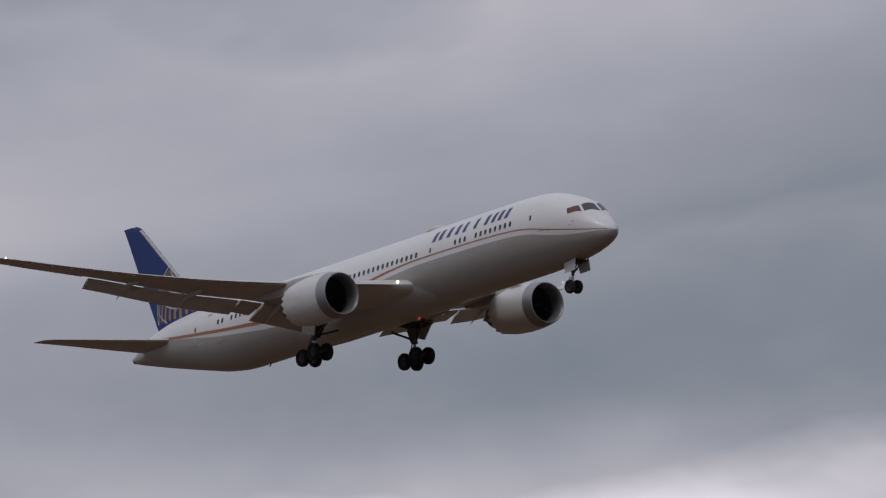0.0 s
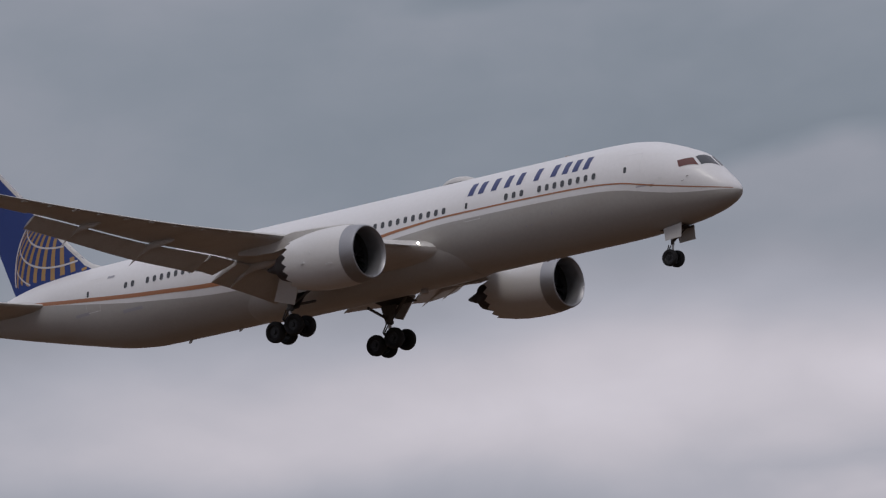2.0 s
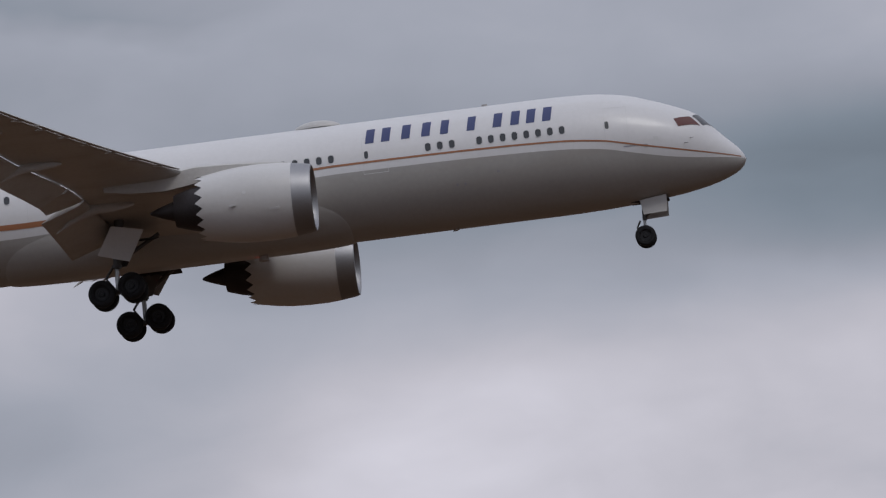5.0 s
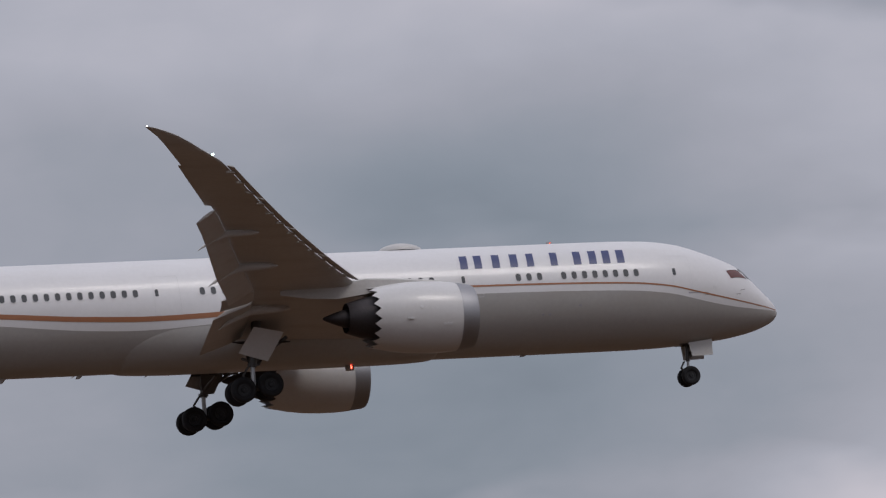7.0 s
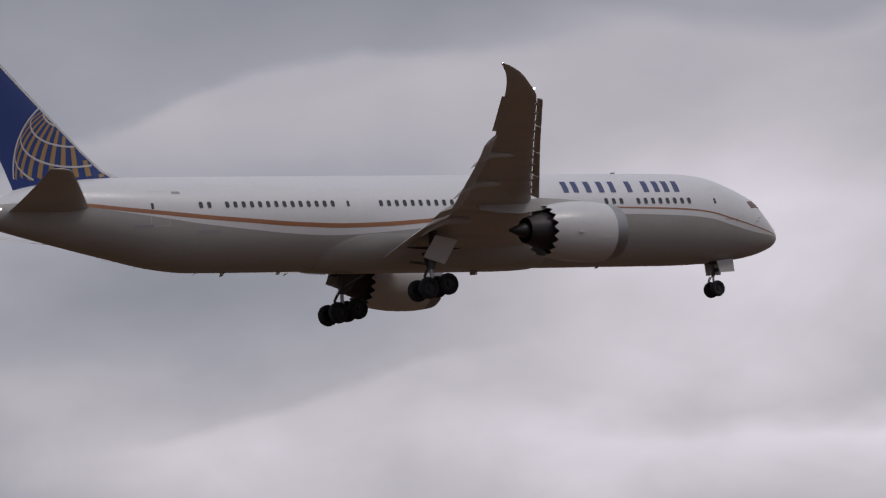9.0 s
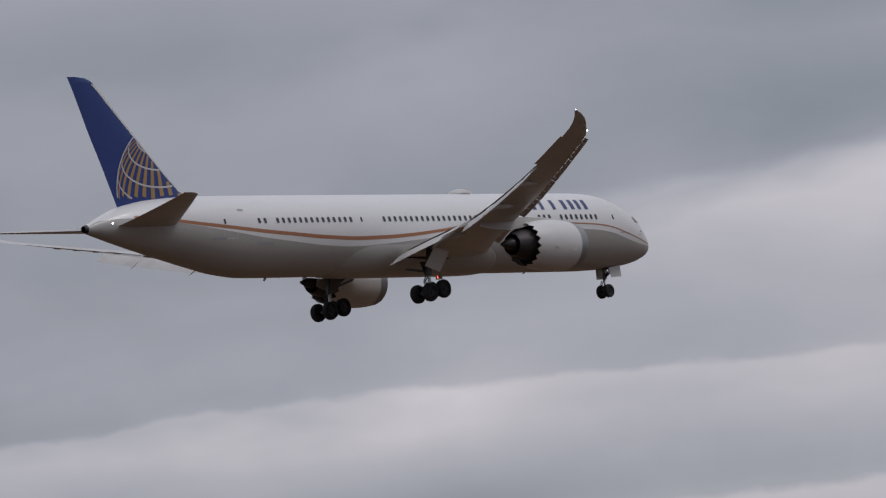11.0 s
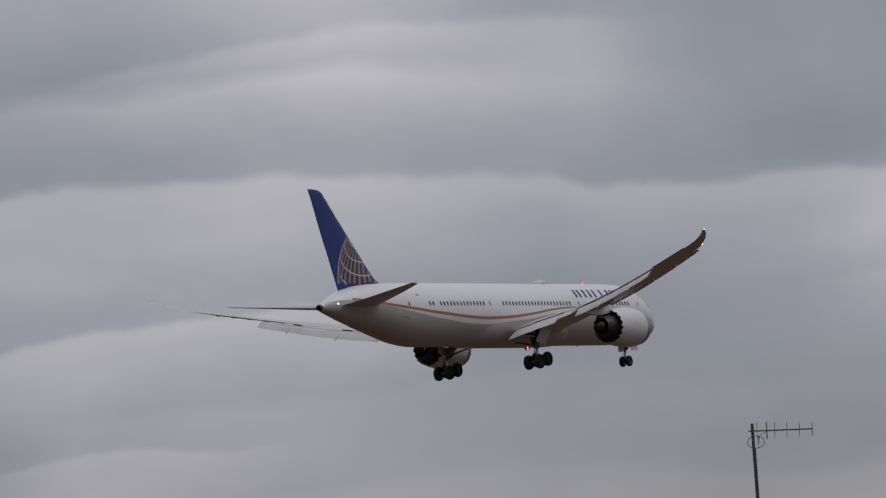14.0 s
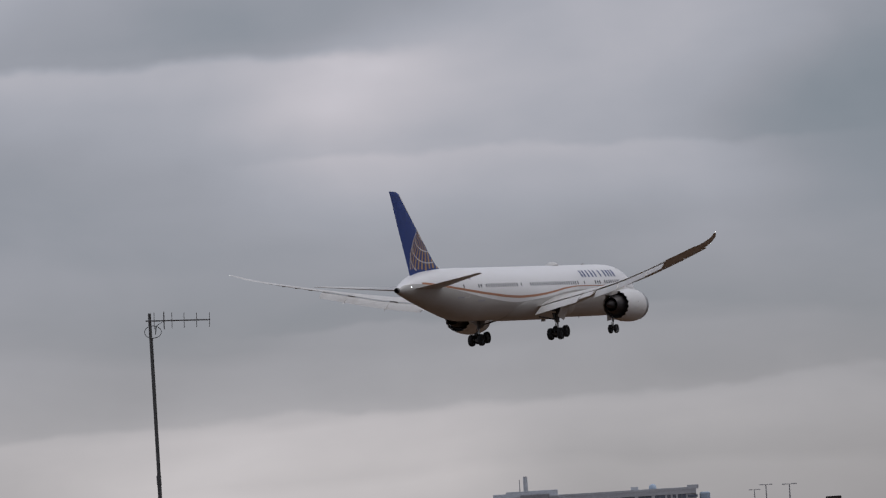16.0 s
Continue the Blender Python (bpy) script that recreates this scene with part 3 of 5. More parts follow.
W_T = (0.15, 0.145, 0.13, 0.115, 0.1, 0.09, 0.085, 0.085, 0.085, 0.09, 0.12, 0.2)


def wing_at(y):
    y = abs(y)
    return tuple(curve_at(y, W_Y, k) for k in (W_LE, W_TE, W_Z, W_T))


def washout(y):
    """Incidence in degrees: the loaded wing twists nose-down towards the tip."""
    return curve_at(abs(y), TWIST_Y, TWIST)


def lift_surface(bm, ys, side, le, te, z, th, twist=None, cap=True):
    rings = []
    for y in ys:
        c = te(y) - le(y)
        tw = radians(twist(y)) if twist else 0
        ring = []
        for a, h in foil(c, th(y)):
            ring.append(Vector((-(le(y) + a * math.cos(tw) + h * math.sin(tw)), side * y, z(y) - a * math.sin(tw) + h * math.cos(tw))))
        rings.append(ring)
    grid_faces(bm, rings, True, cap, cap)


def panel_strip(side, y0, y1, s_of, z_of, chord, droop, thick, n=8, bm=None):
    """Flap-like surface: from a hinge line, with its own chord and droop in degrees."""
    bm = bm or bmesh.new()
    d = lambda y: droop(y) if callable(droop) else droop
    ys = [y0 + (y1 - y0) * k / n for k in range(n + 1)]
    lift_surface(bm, ys, side, s_of, lambda y: s_of(y) + chord(y), z_of, lambda y: thick, d)
    return bm


def wing(side):
    ys = [2.2, 3.4, 4.7, 6, 7.3, 8.6, 9.9, 11.5, 13, 15, 17, 19, 20.5, 22, 23.5, 25, 26, 27, 27.7, 28.3, 28.8, 29.3, 29.65, 29.9, 30.06]
    bm = bmesh.new()
    lift_surface(bm, ys, side, lambda y: wing_at(y)[0], lambda y: wing_at(y)[1], lambda y: wing_at(y)[2], lambda y: wing_at(y)[3], washout)
    w = part("wing", bm, M_WING, airliner, "long upswept grey wing with raked tip")
    inc = lambda y: math.sin(radians(washout(y)))
    tez = lambda y: wing_at(y)[2] - (wing_at(y)[1] - wing_at(y)[0]) * inc(y)
    # flaps: set aft of and below the fixed trailing edge
    for y0, y1, c0, c1, droop, nm in ((3.3, 8.75, 2.5, 2.25, 22, "inboard_flap"), (8.95, 10.6, 1.8, 1.7, 17, "flaperon"), (10.8, 21.3, 1.5, 1.05, 32, "outboard_flap")):
        ch = lambda y, a=y0, b=y1, p=c0, q=c1: p + 0.14 + (q - p) * (y - a) / (b - a)
        part(nm, panel_strip(side, y0, y1, lambda y: wing_at(y)[1] - 0.08, lambda y: tez(y) - 0.11, ch, droop, 0.12), M_WING, w, "lowered grey flap panel")
        if nm != "flaperon":
            part("spoiler", panel_strip(side, y0 + 0.15, y1 - 0.1, lambda y: wing_at(y)[1] - 0.55, lambda y: tez(y) + 0.12, lambda y, a=y0, b=y1, p=c0, q=c1: 0.32 * (p + (q - p) * (y - a) / (b - a)) + 0.2, 9, 0.05), M_WING, w)
    part("aileron", panel_strip(side, 21.6, 26.4, lambda y: wing_at(y)[1] - 0.05, lambda y: tez(y) + 0.01, lambda y: 0.38 - 0.03 * (y - 21.6), lambda y: washout(y) - 1.0, 0.1), M_WING, w)
    # slats: drooped shells just ahead of the leading edge, with a slot behind
    for y0, y1 in ((3.9, 8.7), (11.0, 15.0), (15.1, 18.9), (19.0, 22.8), (22.9, 26.6)):
        sl = part("slat", panel_strip(side, y0, y1, lambda y: wing_at(y)[0] - (0.74 - 0.012 * y), lambda y: wing_at(y)[2] - 0.16 + 0.002 * y, lambda y: 0.73 - 0.0125 * y, -14, 0.16, 5), M_FAIR, w, "extended leading-edge slat")
        n = max(2, int((y1 - y0) / 1.15))
        for k in range(n):
            y = y0 + (y1 - y0) * (k + 0.5) / n
            bm = bmesh.new()
            rings = []
            for q in (-0.09, 0.09):
                le, _, zz, _ = wing_at(y + q)
                rings.append([Vector((-(le + u), side * (y + q), zz + h)) for u, h in ((-0.2, -0.15), (0.2, -0.13), (0.2, -0.04), (-0.2, -0.06))])
            grid_faces(bm, rings, True, True, True)
            part("slat_track", bm, M_WING, sl)
    # flap track fairings
    for y, ln, r in ((7.6, 4.0, 0.26), (14.4, 3.8, 0.22), (18.7, 3.3, 0.18)):
        bm = bmesh.new()
        s0 = wing_at(y)[1] - ln * 0.55
        z0 = tez(y) - 0.36
        rings = []
        for k in range(13):
            u = k / 12
            rr = r * (math.sin(math.pi * min(1, u * 1.0 + 0.02)) ** 0.6 if u < 0.98 else 0.05) * (1.0 - 0.25 * u)
            bend = max(0, u - 0.45) ** 1.5 * ln * 0.62
            ring = []
            for j in range(14):
                t = 2 * math.pi * j / 14
                ring.append(Vector((-(s0 + u * ln), side * (y + 0.62 * rr * math.cos(t)), z0 + 0.17 - bend + rr * 1.15 * math.sin(t))))
            rings.append(ring)
        grid_faces(bm, rings, True, True, True)
        part("flap_fairing", bm, M_WING, w, "pointed flap track fairing under the wing")
    # lamps
    bm = bmesh.new()
    bmesh.ops.create_uvsphere(bm, u_segments=12, v_segments=8, radius=0.085, matrix=pose(-22.0, side * 3.55, -0.98))
    part("landing_light", bm, M_LAMP, w, "lit white landing light in the wing root")
    bm = bmesh.new()
    bmesh.ops.create_uvsphere(bm, u_segments=10, v_segments=6, radius=0.036, matrix=pose(-42.98, side * 30.05, 4.5))
    part("tip_light", bm, M_NAVW, w, "small white wingtip light")
    bm = bmesh.new()
    bmesh.ops.create_uvsphere(bm, u_segments=10, v_segments=6, radius=0.07 if side < 0 else 0.035, matrix=pose(-39.1, side * 27.65, 3.45))
    part("navigation_light", bm, M_NAVG if side < 0 else M_NAVR, w, "small coloured navigation light")
    return w


for side in (-1, 1):
    wing(side)


def belly_fairing():
    """Shallow pod laid over the belly between the wings, with rounded ends."""
    bm = bmesh.new()
    rings = []
    for k in range(61):
        s = 19.9 + 17.5 * (0.5 - 0.5 * math.cos(math.pi * k / 60))
        f0 = math.sqrt(max(0.0, 1 - max(0.0, (23.4 - s) / 3.5) ** 2))
        f1 = math.sqrt(max(0.0, 1 - max(0.0, (s - 33.4) / 4.0) ** 2))
        g = max(0.04, f0 * f1)
        top = phi_at(s, -2.75 + 1.75 * g)
        ring = []
        for j in range(-20, 21):
            u = j / 20
            ease = 1 - abs(u) ** 3
            side_on = math.sin(math.pi * min(1.0, abs(u) * 0.9))
            off = g * ease * (0.12 + 0.15 * side_on)
            phi = math.pi - (math.pi - top) * abs(u)
            ring.append(skin(s, phi if u >= 0 else -phi, off if abs(u) < 1 else -0.02))
        rings.append(ring)
    grid_faces(bm, rings, close=False)
    part("wing_body_fairing", bm, M_GREY, airliner, "pale rounded fairing under the wing roots")


belly_fairing()


# ---- tail ----
def fin():
    Z = (1.6, 2.9, 3.3, 4.12, 5.5, 7.3, 9.2, 10.6, 11.15, 11.42, 11.5)
    LE = (47.7, 50.3, 51.4, 52.45, 53.83, 55.6, 57.45, 58.8, 59.4, 60.0, 60.85)
    TE = (57.95, 58.45, 58.6, 58.92, 59.45, 60.2, 60.9, 61.42, 61.65, 61.77, 61.84)
    bm = bmesh.new()
    rings = []
    zs = [1.6, 2.05, 2.4] + [2.6 + 0.07 * k for k in range(12)] + [3.6 + 0.45 * k for k in range(16)] + [10.65, 10.85, 11.05, 11.2, 11.32, 11.42, 11.5]
    for z in zs:
        le, te = curve_at(z, Z, LE), curve_at(z, Z, TE)
        rings.append([Vector((-(le + a), h, z)) for a, h in sym_foil(te - le, 0.085 if z < 11.3 else 0.05)])
    grid_faces(bm, rings, True, True, True)
    f = part("fin", bm, M_BLUE, airliner, "deep blue swept tail fin with gold globe")
    le_at = lambda z: curve_at(z, Z, LE)
    te_at = lambda z: curve_at(z, Z, TE)

    def half(s, z):
        c = te_at(z) - le_at(z)
        x = min(1, max(0, (s - le_at(z)) / c))
        return foil_half(x, 0.085) * c

    # pale leading edge strip
    bm = bmesh.new()
    rows = []
    for k in range(30):
        z = 2.75 + 8.25 * k / 29
        wd = 0.36 + 0.75 * max(0.0, 1 - (z - 2.75) / 1.1) ** 2
        rows.append([Vector((-(le_at(z) + q), sg * (half(le_at(z) + q, z) + 0.012), z)) for q, sg in ((wd, -1), (0.5 * wd, -1), (0.1, -1), (0.0, -1), (-0.012, 0), (0.0, 1), (0.1, 1), (0.5 * wd, 1), (wd, 1))])
    grid_faces(bm, rows, close=False)
    part("leading_edge", bm, M_FAIR, f, "pale bare leading edge")

    # globe: sphere seen from outside the fin, clipped to the fin's outline
    CS, CZ, R = 53.1, 3.08, 4.95

    def ball(lon, lat, tilt=radians(27.5)):
        x, y, z = math.cos(lat) * math.sin(lon), math.cos(lat) * math.cos(lon), math.sin(lat)
        y, z = y * math.cos(tilt) + z * math.sin(tilt), -y * math.sin(tilt) + z * math.cos(tilt)
        rot = radians(5)
        x, z = x * math.cos(rot) - z * math.sin(rot), x * math.sin(rot) + z * math.cos(rot)
        return CS - x * R, CZ + z * R, y

    def inside(s, z):
        return 2.75 < z < 11 and le_at(z) + 0.28 < s < te_at(z) - 0.05 and (s < 58.6) and z > curve_at(s, (50, 53, 56, 58.2, 58.9), (2.92, 2.83, 2.52, 2.2, 2.05)) + 0.05

    def ribbon(name, pts, mat, out, side, label):
        run = []
        bm = bmesh.new()
        done = 0
        for q in pts + [None]:
            ok = q is not None and all(inside(*e) for e in q)
            if ok:
                run.append(q)
            if not ok or q is pts[-1]:
                if len(run) > 1:
                    grid_faces(bm, [[Vector((-s, side * (half(s, z) + out), z)) for s, z in e] for e in run], close=False)
                    done += 1
                run = []
        if done:
            part(name, bm, mat, f, label)
        else:
            bm.free()

    for side in (1, -1):
        for k in range(-9, 6):
            lon = radians(12 * k + 3)
            pts = []
            for j in range(60):
                lat = radians(-60 + 138 * j / 59)
                a, b, c = (ball(lon + radians(e), lat) for e in (-2.7, 0.0, 2.7))
                if min(a[2], c[2]) > 0:
                    pts.append([a[:2], b[:2], c[:2]])
                elif pts and pts[-1] is not None:
                    pts.append([(0, 0)] * 3)
            if pts:
                ribbon("globe_bar", pts, M_GLOBE, 0.012, side, "gold bar of the tail emblem")
        for lat in (-11, 4, 19, 34, 49, 64, 77):
            pts = []
            for j in range(120):
                lon = radians(-130 + 240 * j / 119)
                a, b = ball(lon, radians(lat - 0.7)), ball(lon, radians(lat + 0.7))
                if min(a[2], b[2]) > 0:
                    pts.append([a[:2], b[:2]])
                elif pts:
                    pts.append([(0, 0)] * 2)
            if pts:
                ribbon("globe_ring", pts, M_LINE, 0.022, side, "thin white arc of the tail emblem")
        pts = []
        for j in range(90):
            a = radians(20 + 200 * j / 89)
            pts.append([(CS - (R + d) * math.cos(a), CZ + (R + d) * math.sin(a)) for d in (0.0, 0.09)])
        ribbon("globe_rim", pts, M_LINE, 0.024, side, "thin white arc of the tail emblem")


def foil_half(x, thick):
    return 5 * thick * (0.2969 * math.sqrt(x) - 0.126 * x - 0.3516 * x**2 + 0.2843 * x**3 - 0.1036 * x**4)


def sym_foil(chord, thick, n=14):
    xs = [0.5 - 0.5 * math.cos(math.pi * k / n) for k in range(n + 1)]
    top = [(x * chord, foil_half(x, thick) * chord) for x in xs]
    return top + [(x, -h) for x, h in top[-2:0:-1]]


def tailplane(side):
    Y = (0.3, 1.2, 8.6, 9.5, 9.9, 9.97)
    LE = (52.9, 53.6, 59.25, 60.0, 60.75, 61.3)
    TE = (59.1, 59.3, 61.3, 61.6, 61.75, 61.78)
    Z = (0.72, 0.8, 1.68, 1.79, 1.83, 1.84)
    bm = bmesh.new()
    ys = [0.3, 1.2, 3, 5, 7, 8.6, 9.1, 9.5, 9.75, 9.9, 9.97]
    rings = [[Vector((-(curve_at(y, Y, LE) + a), side * y, curve_at(y, Y, Z) + h)) for a, h in sym_foil(curve_at(y, Y, TE) - curve_at(y, Y, LE), 0.09)] for y in ys]
    grid_faces(bm, rings, True, True, True)
    part("tailplane", bm, M_WING, airliner, "swept grey horizontal tailplane")


fin()
for side in (-1, 1):
    tailplane(side)


# ---- engines ----
def engine(side):
    e = new("engine")
    e.parent = airliner
    tagged(e, "large turbofan engine with serrated cowl under the wing")
    c = (0, side * 9.95, -2.27)
    tilt = Matrix.Translation((-23.5, side * 9.95, -2.27)) @ pose(0, 0, 0, 0, 1.5, 0) @ Matrix.Translation((23.5, -side * 9.95, 2.27))
    n = 72
    # cowl with chevrons: profile from throat round the lip to the trailing edge
    bm = bmesh.new()
    prof = [(-21.72, 1.785), (-22.0, 1.82), (-22.5, 1.86), (-23.4, 1.88), (-24.3, 1.85), (-25.2, 1.75), (-25.9, 1.62)]
    rings = lathe(bm, prof, c, n)
    tail = []
    for k in range(n):
        t = 2 * math.pi * k / n
        tooth = abs(((k % 4) / 4) * 2 - 1)
        x, r = -26.1 - 0.36 * tooth, 1.575 - 0.04 * tooth
        tail.append(bm.verts.new(Vector(c) + Vector((x, r * math.cos(t), r * math.sin(t)))))
    last = rings[-1]
    for k in range(n):
        bm.faces.new((last[k], last[(k + 1) % n], tail[(k + 1) % n], tail[k]))
    inner = [bm.verts.new(Vector(c) + Vector((-25.4, 1.56 * math.cos(2 * math.pi * k / n), 1.56 * math.sin(2 * math.pi * k / n)))) for k in range(n)]
    for k in range(n):
        bm.faces.new((tail[k], tail[(k + 1) % n], inner[(k + 1) % n], inner[k]))
    bm.transform(tilt)
    cowl = part("cowl", bm, M_NAC, e, "white engine cowl with serrated rear edge")
    for x, ang, wx, wy in ((-24.0, 172, 0.18, 0.16), (-22.6, 200, 0.5, 0.12), (-24.6, 190, 0.35, 0.1)):
        bm = rounded_plate(wx, wy, 0.05, 0.01)
        a = radians(ang if side < 0 else 180 - ang)
        nrm = Vector((0, math.cos(a), math.sin(a)))
        fx = Vector((1, 0, 0))
        bm.transform(tilt @ Matrix.Translation(Vector(c) + Vector((x, 0, 0)) + nrm * 1.87) @ Matrix((fx, nrm.cross(fx), nrm)).transposed().to_4x4())
        part("latch_plate", bm, M_SEAM, e)
    bm = bmesh.new()
    lathe(bm, [(-22.1, 1.42), (-21.6, 1.40), (-21.1, 1.43), (-20.88, 1.49), (-20.78, 1.56), (-20.80, 1.62), (-20.95, 1.67), (-21.36, 1.73), (-21.73, 1.79)], c, n)
    bm.transform(tilt)
    part("inlet_lip", bm, M_LIP, e, "bare metal inlet lip")
    # near-black duct wall, closed by a disc behind the fan
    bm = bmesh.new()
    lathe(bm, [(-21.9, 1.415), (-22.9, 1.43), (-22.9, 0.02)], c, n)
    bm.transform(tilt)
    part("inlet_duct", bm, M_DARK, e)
    # fan: spinner and twisted blades
    bm = bmesh.new()
    lathe(bm, [(-21.75, 0.02), (-21.9, 0.12), (-22.2, 0.27), (-22.6, 0.4)], c, 24)
    bm.transform(tilt)
    part("spinner", bm, M_FAN, e, "dark fan spinner")
    bm = bmesh.new()
    rows = []
    for j in range(6):
        r = 0.34 + 1.06 * j / 5
        tw = radians(25 + 38 * j / 5)
        rows.append([Vector((-22.35 + q * math.cos(tw), q * math.sin(tw), r)) for q in (-0.22, 0.0, 0.22)])
    grid_faces(bm, rows, close=False)
    blade = part("fan_blade", bm, M_FAN, e)
    blade.matrix_basis = tilt @ Matrix.Translation(Vector(c))
    for k in range(1, 18):
        shared("fan_blade", blade.data, e, tilt @ Matrix.Translation(Vector(c)) @ Matrix.Rotation(2 * math.pi * k / 18, 4, "X"))
    # core cowl, nozzle with chevrons, plug
    bm = bmesh.new()
    lathe(bm, [(-25.4, 1.55), (-25.4, 1.18), (-26.2, 1.15), (-26.9, 1.0), (-27.5, 0.82), (-27.6, 0.78), (-27.3, 0.74)], c, 36)
    bm.transform(tilt)
    part("core_cowl", bm, M_HOT, e, "dark heat-stained core nozzle")
    bm = bmesh.new()
    lathe(bm, [(-27.2, 0.52), (-27.7, 0.47), (-28.3, 0.28), (-28.8, 0.08), (-28.85, 0.01)], c, 28)
    bm.transform(tilt)
    part("exhaust_plug", bm, M_HOT, e, "dark pointed exhaust plug")
    # pylon
    bm = bmesh.new()
    rows = []
    for s, zt, zb, hw in ((21.9, -0.52, -0.62, 0.05), (22.8, -0.40, -0.65, 0.2), (24.5, -0.27, -0.75, 0.26), (26.4, -0.18, -0.95, 0.27), (28.0, -0.35, -1.15, 0.26), (29.6, -0.5, -1.05, 0.2), (31.0, -0.62, -0.8, 0.05)):
        y = side * 9.95
        rows.append([Vector((-s, y - hw, zb)), Vector((-s, y - hw, zt)), Vector((-s, y - hw * 0.5, zt + 0.08)), Vector((-s, y + hw * 0.5, zt + 0.08)), Vector((-s, y + hw, zt)), Vector((-s, y + hw, zb))])
    grid_faces(bm, rows, True, True, True)
    part("pylon", bm, M_WING, e, "pale pylon joining engine and wing")
    # strake on the inboard shoulder
    bm = bmesh.new()
    a = radians(58)
    rows = []
    for s, h in ((22.4, 0.0), (22.9, 0.22), (23.8, 0.42), (24.0, 0.0)):
        base = Vector((-s, side * 9.95 - side * 1.84 * math.cos(a), -2.27 + 1.84 * math.sin(a)))
        d = Vector((0, -side * math.cos(a), math.sin(a)))
        rows.append([base - Vector((0, 0, 0.02)), base + d * h - Vector((0, 0, 0.01)), base + d * h + Vector((0, 0, 0.02)), base + Vector((0, 0, 0.02))])
    grid_faces(bm, rows, True, True, True)
    part("strake", bm, M_NAC, e)


for side in (-1, 1):
    engine(side)


# ---- landing gear ----
def wheel(parent, centre, r, w, name="wheel"):
    h = w / 2
    bm = bmesh.new()
    lathe(bm, [(-h * 0.8, r * 0.55), (-h, r * 0.66), (-h, r * 0.82), (-h * 0.82, r * 0.94), (-h * 0.45, r * 0.995), (0, r), (h * 0.45, r * 0.995), (h * 0.82, r * 0.94), (h, r * 0.82), (h, r * 0.66), (h * 0.8, r * 0.55)], centre, 32, "y")
    t = part("tyre", bm, M_TYRE, parent, "black rubber aircraft tyre")
    bm = bmesh.new()
    lathe(bm, [(-h * 0.8, 0.02), (-h * 0.8, r * 0.2), (-h * 0.5, r * 0.25), (-h * 0.55, r * 0.48), (-h * 0.82, r * 0.56), (h * 0.82, r * 0.56), (h * 0.55, r * 0.48), (h * 0.5, r * 0.25), (h * 0.8, r * 0.2), (h * 0.8, 0.02)], centre, 24, "y")
    part("rim", bm, M_RIM, t, "grey metal wheel hub")


def plate(parent, name, corners, thick, mat, label, nrm):
    bm = bmesh.new()
    d = Vector(nrm).normalized() * thick
    grid_faces(bm, [[Vector(p) for p in corners], [Vector(p) + d for p in corners]], True, True, True)
    part(name, bm, mat, parent, label, smooth=False)


def nose_gear():
    g = new("nose_gear")
    g.parent = airliner
    tagged(g, "twin-wheel nose landing gear, extended")
    for y in (-0.36, 0.36):
        wheel(g, (-5.43, y, -4.58), 0.52, 0.34)
    bm = bmesh.new()
    rod(bm, (-5.35, 0, -2.6), (-5.4, 0, -3.75), 0.11)
    part("strut", bm, M_STRUT, g, "grey oleo strut")
    bm = bmesh.new()
    rod(bm, (-5.4, 0, -3.7), (-5.43, 0, -4.58), 0.075)
    part("piston", bm, M_STEEL, g, "bright piston")
    bm = bmesh.new()
    rod(bm, (-5.43, -0.4, -4.58), (-5.43, 0.4, -4.58), 0.06)
    part("axle", bm, M_STRUT, g)
    bm = bmesh.new()
    for y in (-0.1, 0.1):
        rod(bm, (-5.62, y, -3.75), (-5.82, y * 0.6, -4.1), 0.035)
        rod(bm, (-5.82, y * 0.6, -4.1), (-5.5, y, -4.45), 0.035)
    part("torque_link", bm, M_STRUT, g)
    bm = bmesh.new()
    rod(bm, (-4.25, 0.18, -2.75), (-5.33, 0.05, -3.55), 0.055)
    rod(bm, (-4.25, -0.18, -2.75), (-5.33, -0.05, -3.55), 0.055)
    part("drag_brace", bm, M_STRUT, g)
    for y in (-0.66, 0.66):
        s = math.copysign(1, y)
        plate(g, "gear_door", [(-4.15, y, -2.66), (-5.5, y, -2.82), (-5.38, y + s * 0.1, -3.58), (-4.2, y + s * 0.1, -3.54)], 0.05, M_FAIR, "pale nose gear door hanging open", (0, -s, 0))
    bm = bmesh.new()
    box(bm, (0.28, 0.42, 0.2), pose(-5.12, 0, -3.3), 0.03)
    part("taxi_light", bm, M_STRUT, g)
    # no bay is cut: a flat near-black plate stands in for its shade
    bm = bmesh.new()
    box(bm, (1.9, 0.9, 0.05), pose(-5.0, 0, -2.83))
    part("well_shade_plate", bm, M_DARK, g)


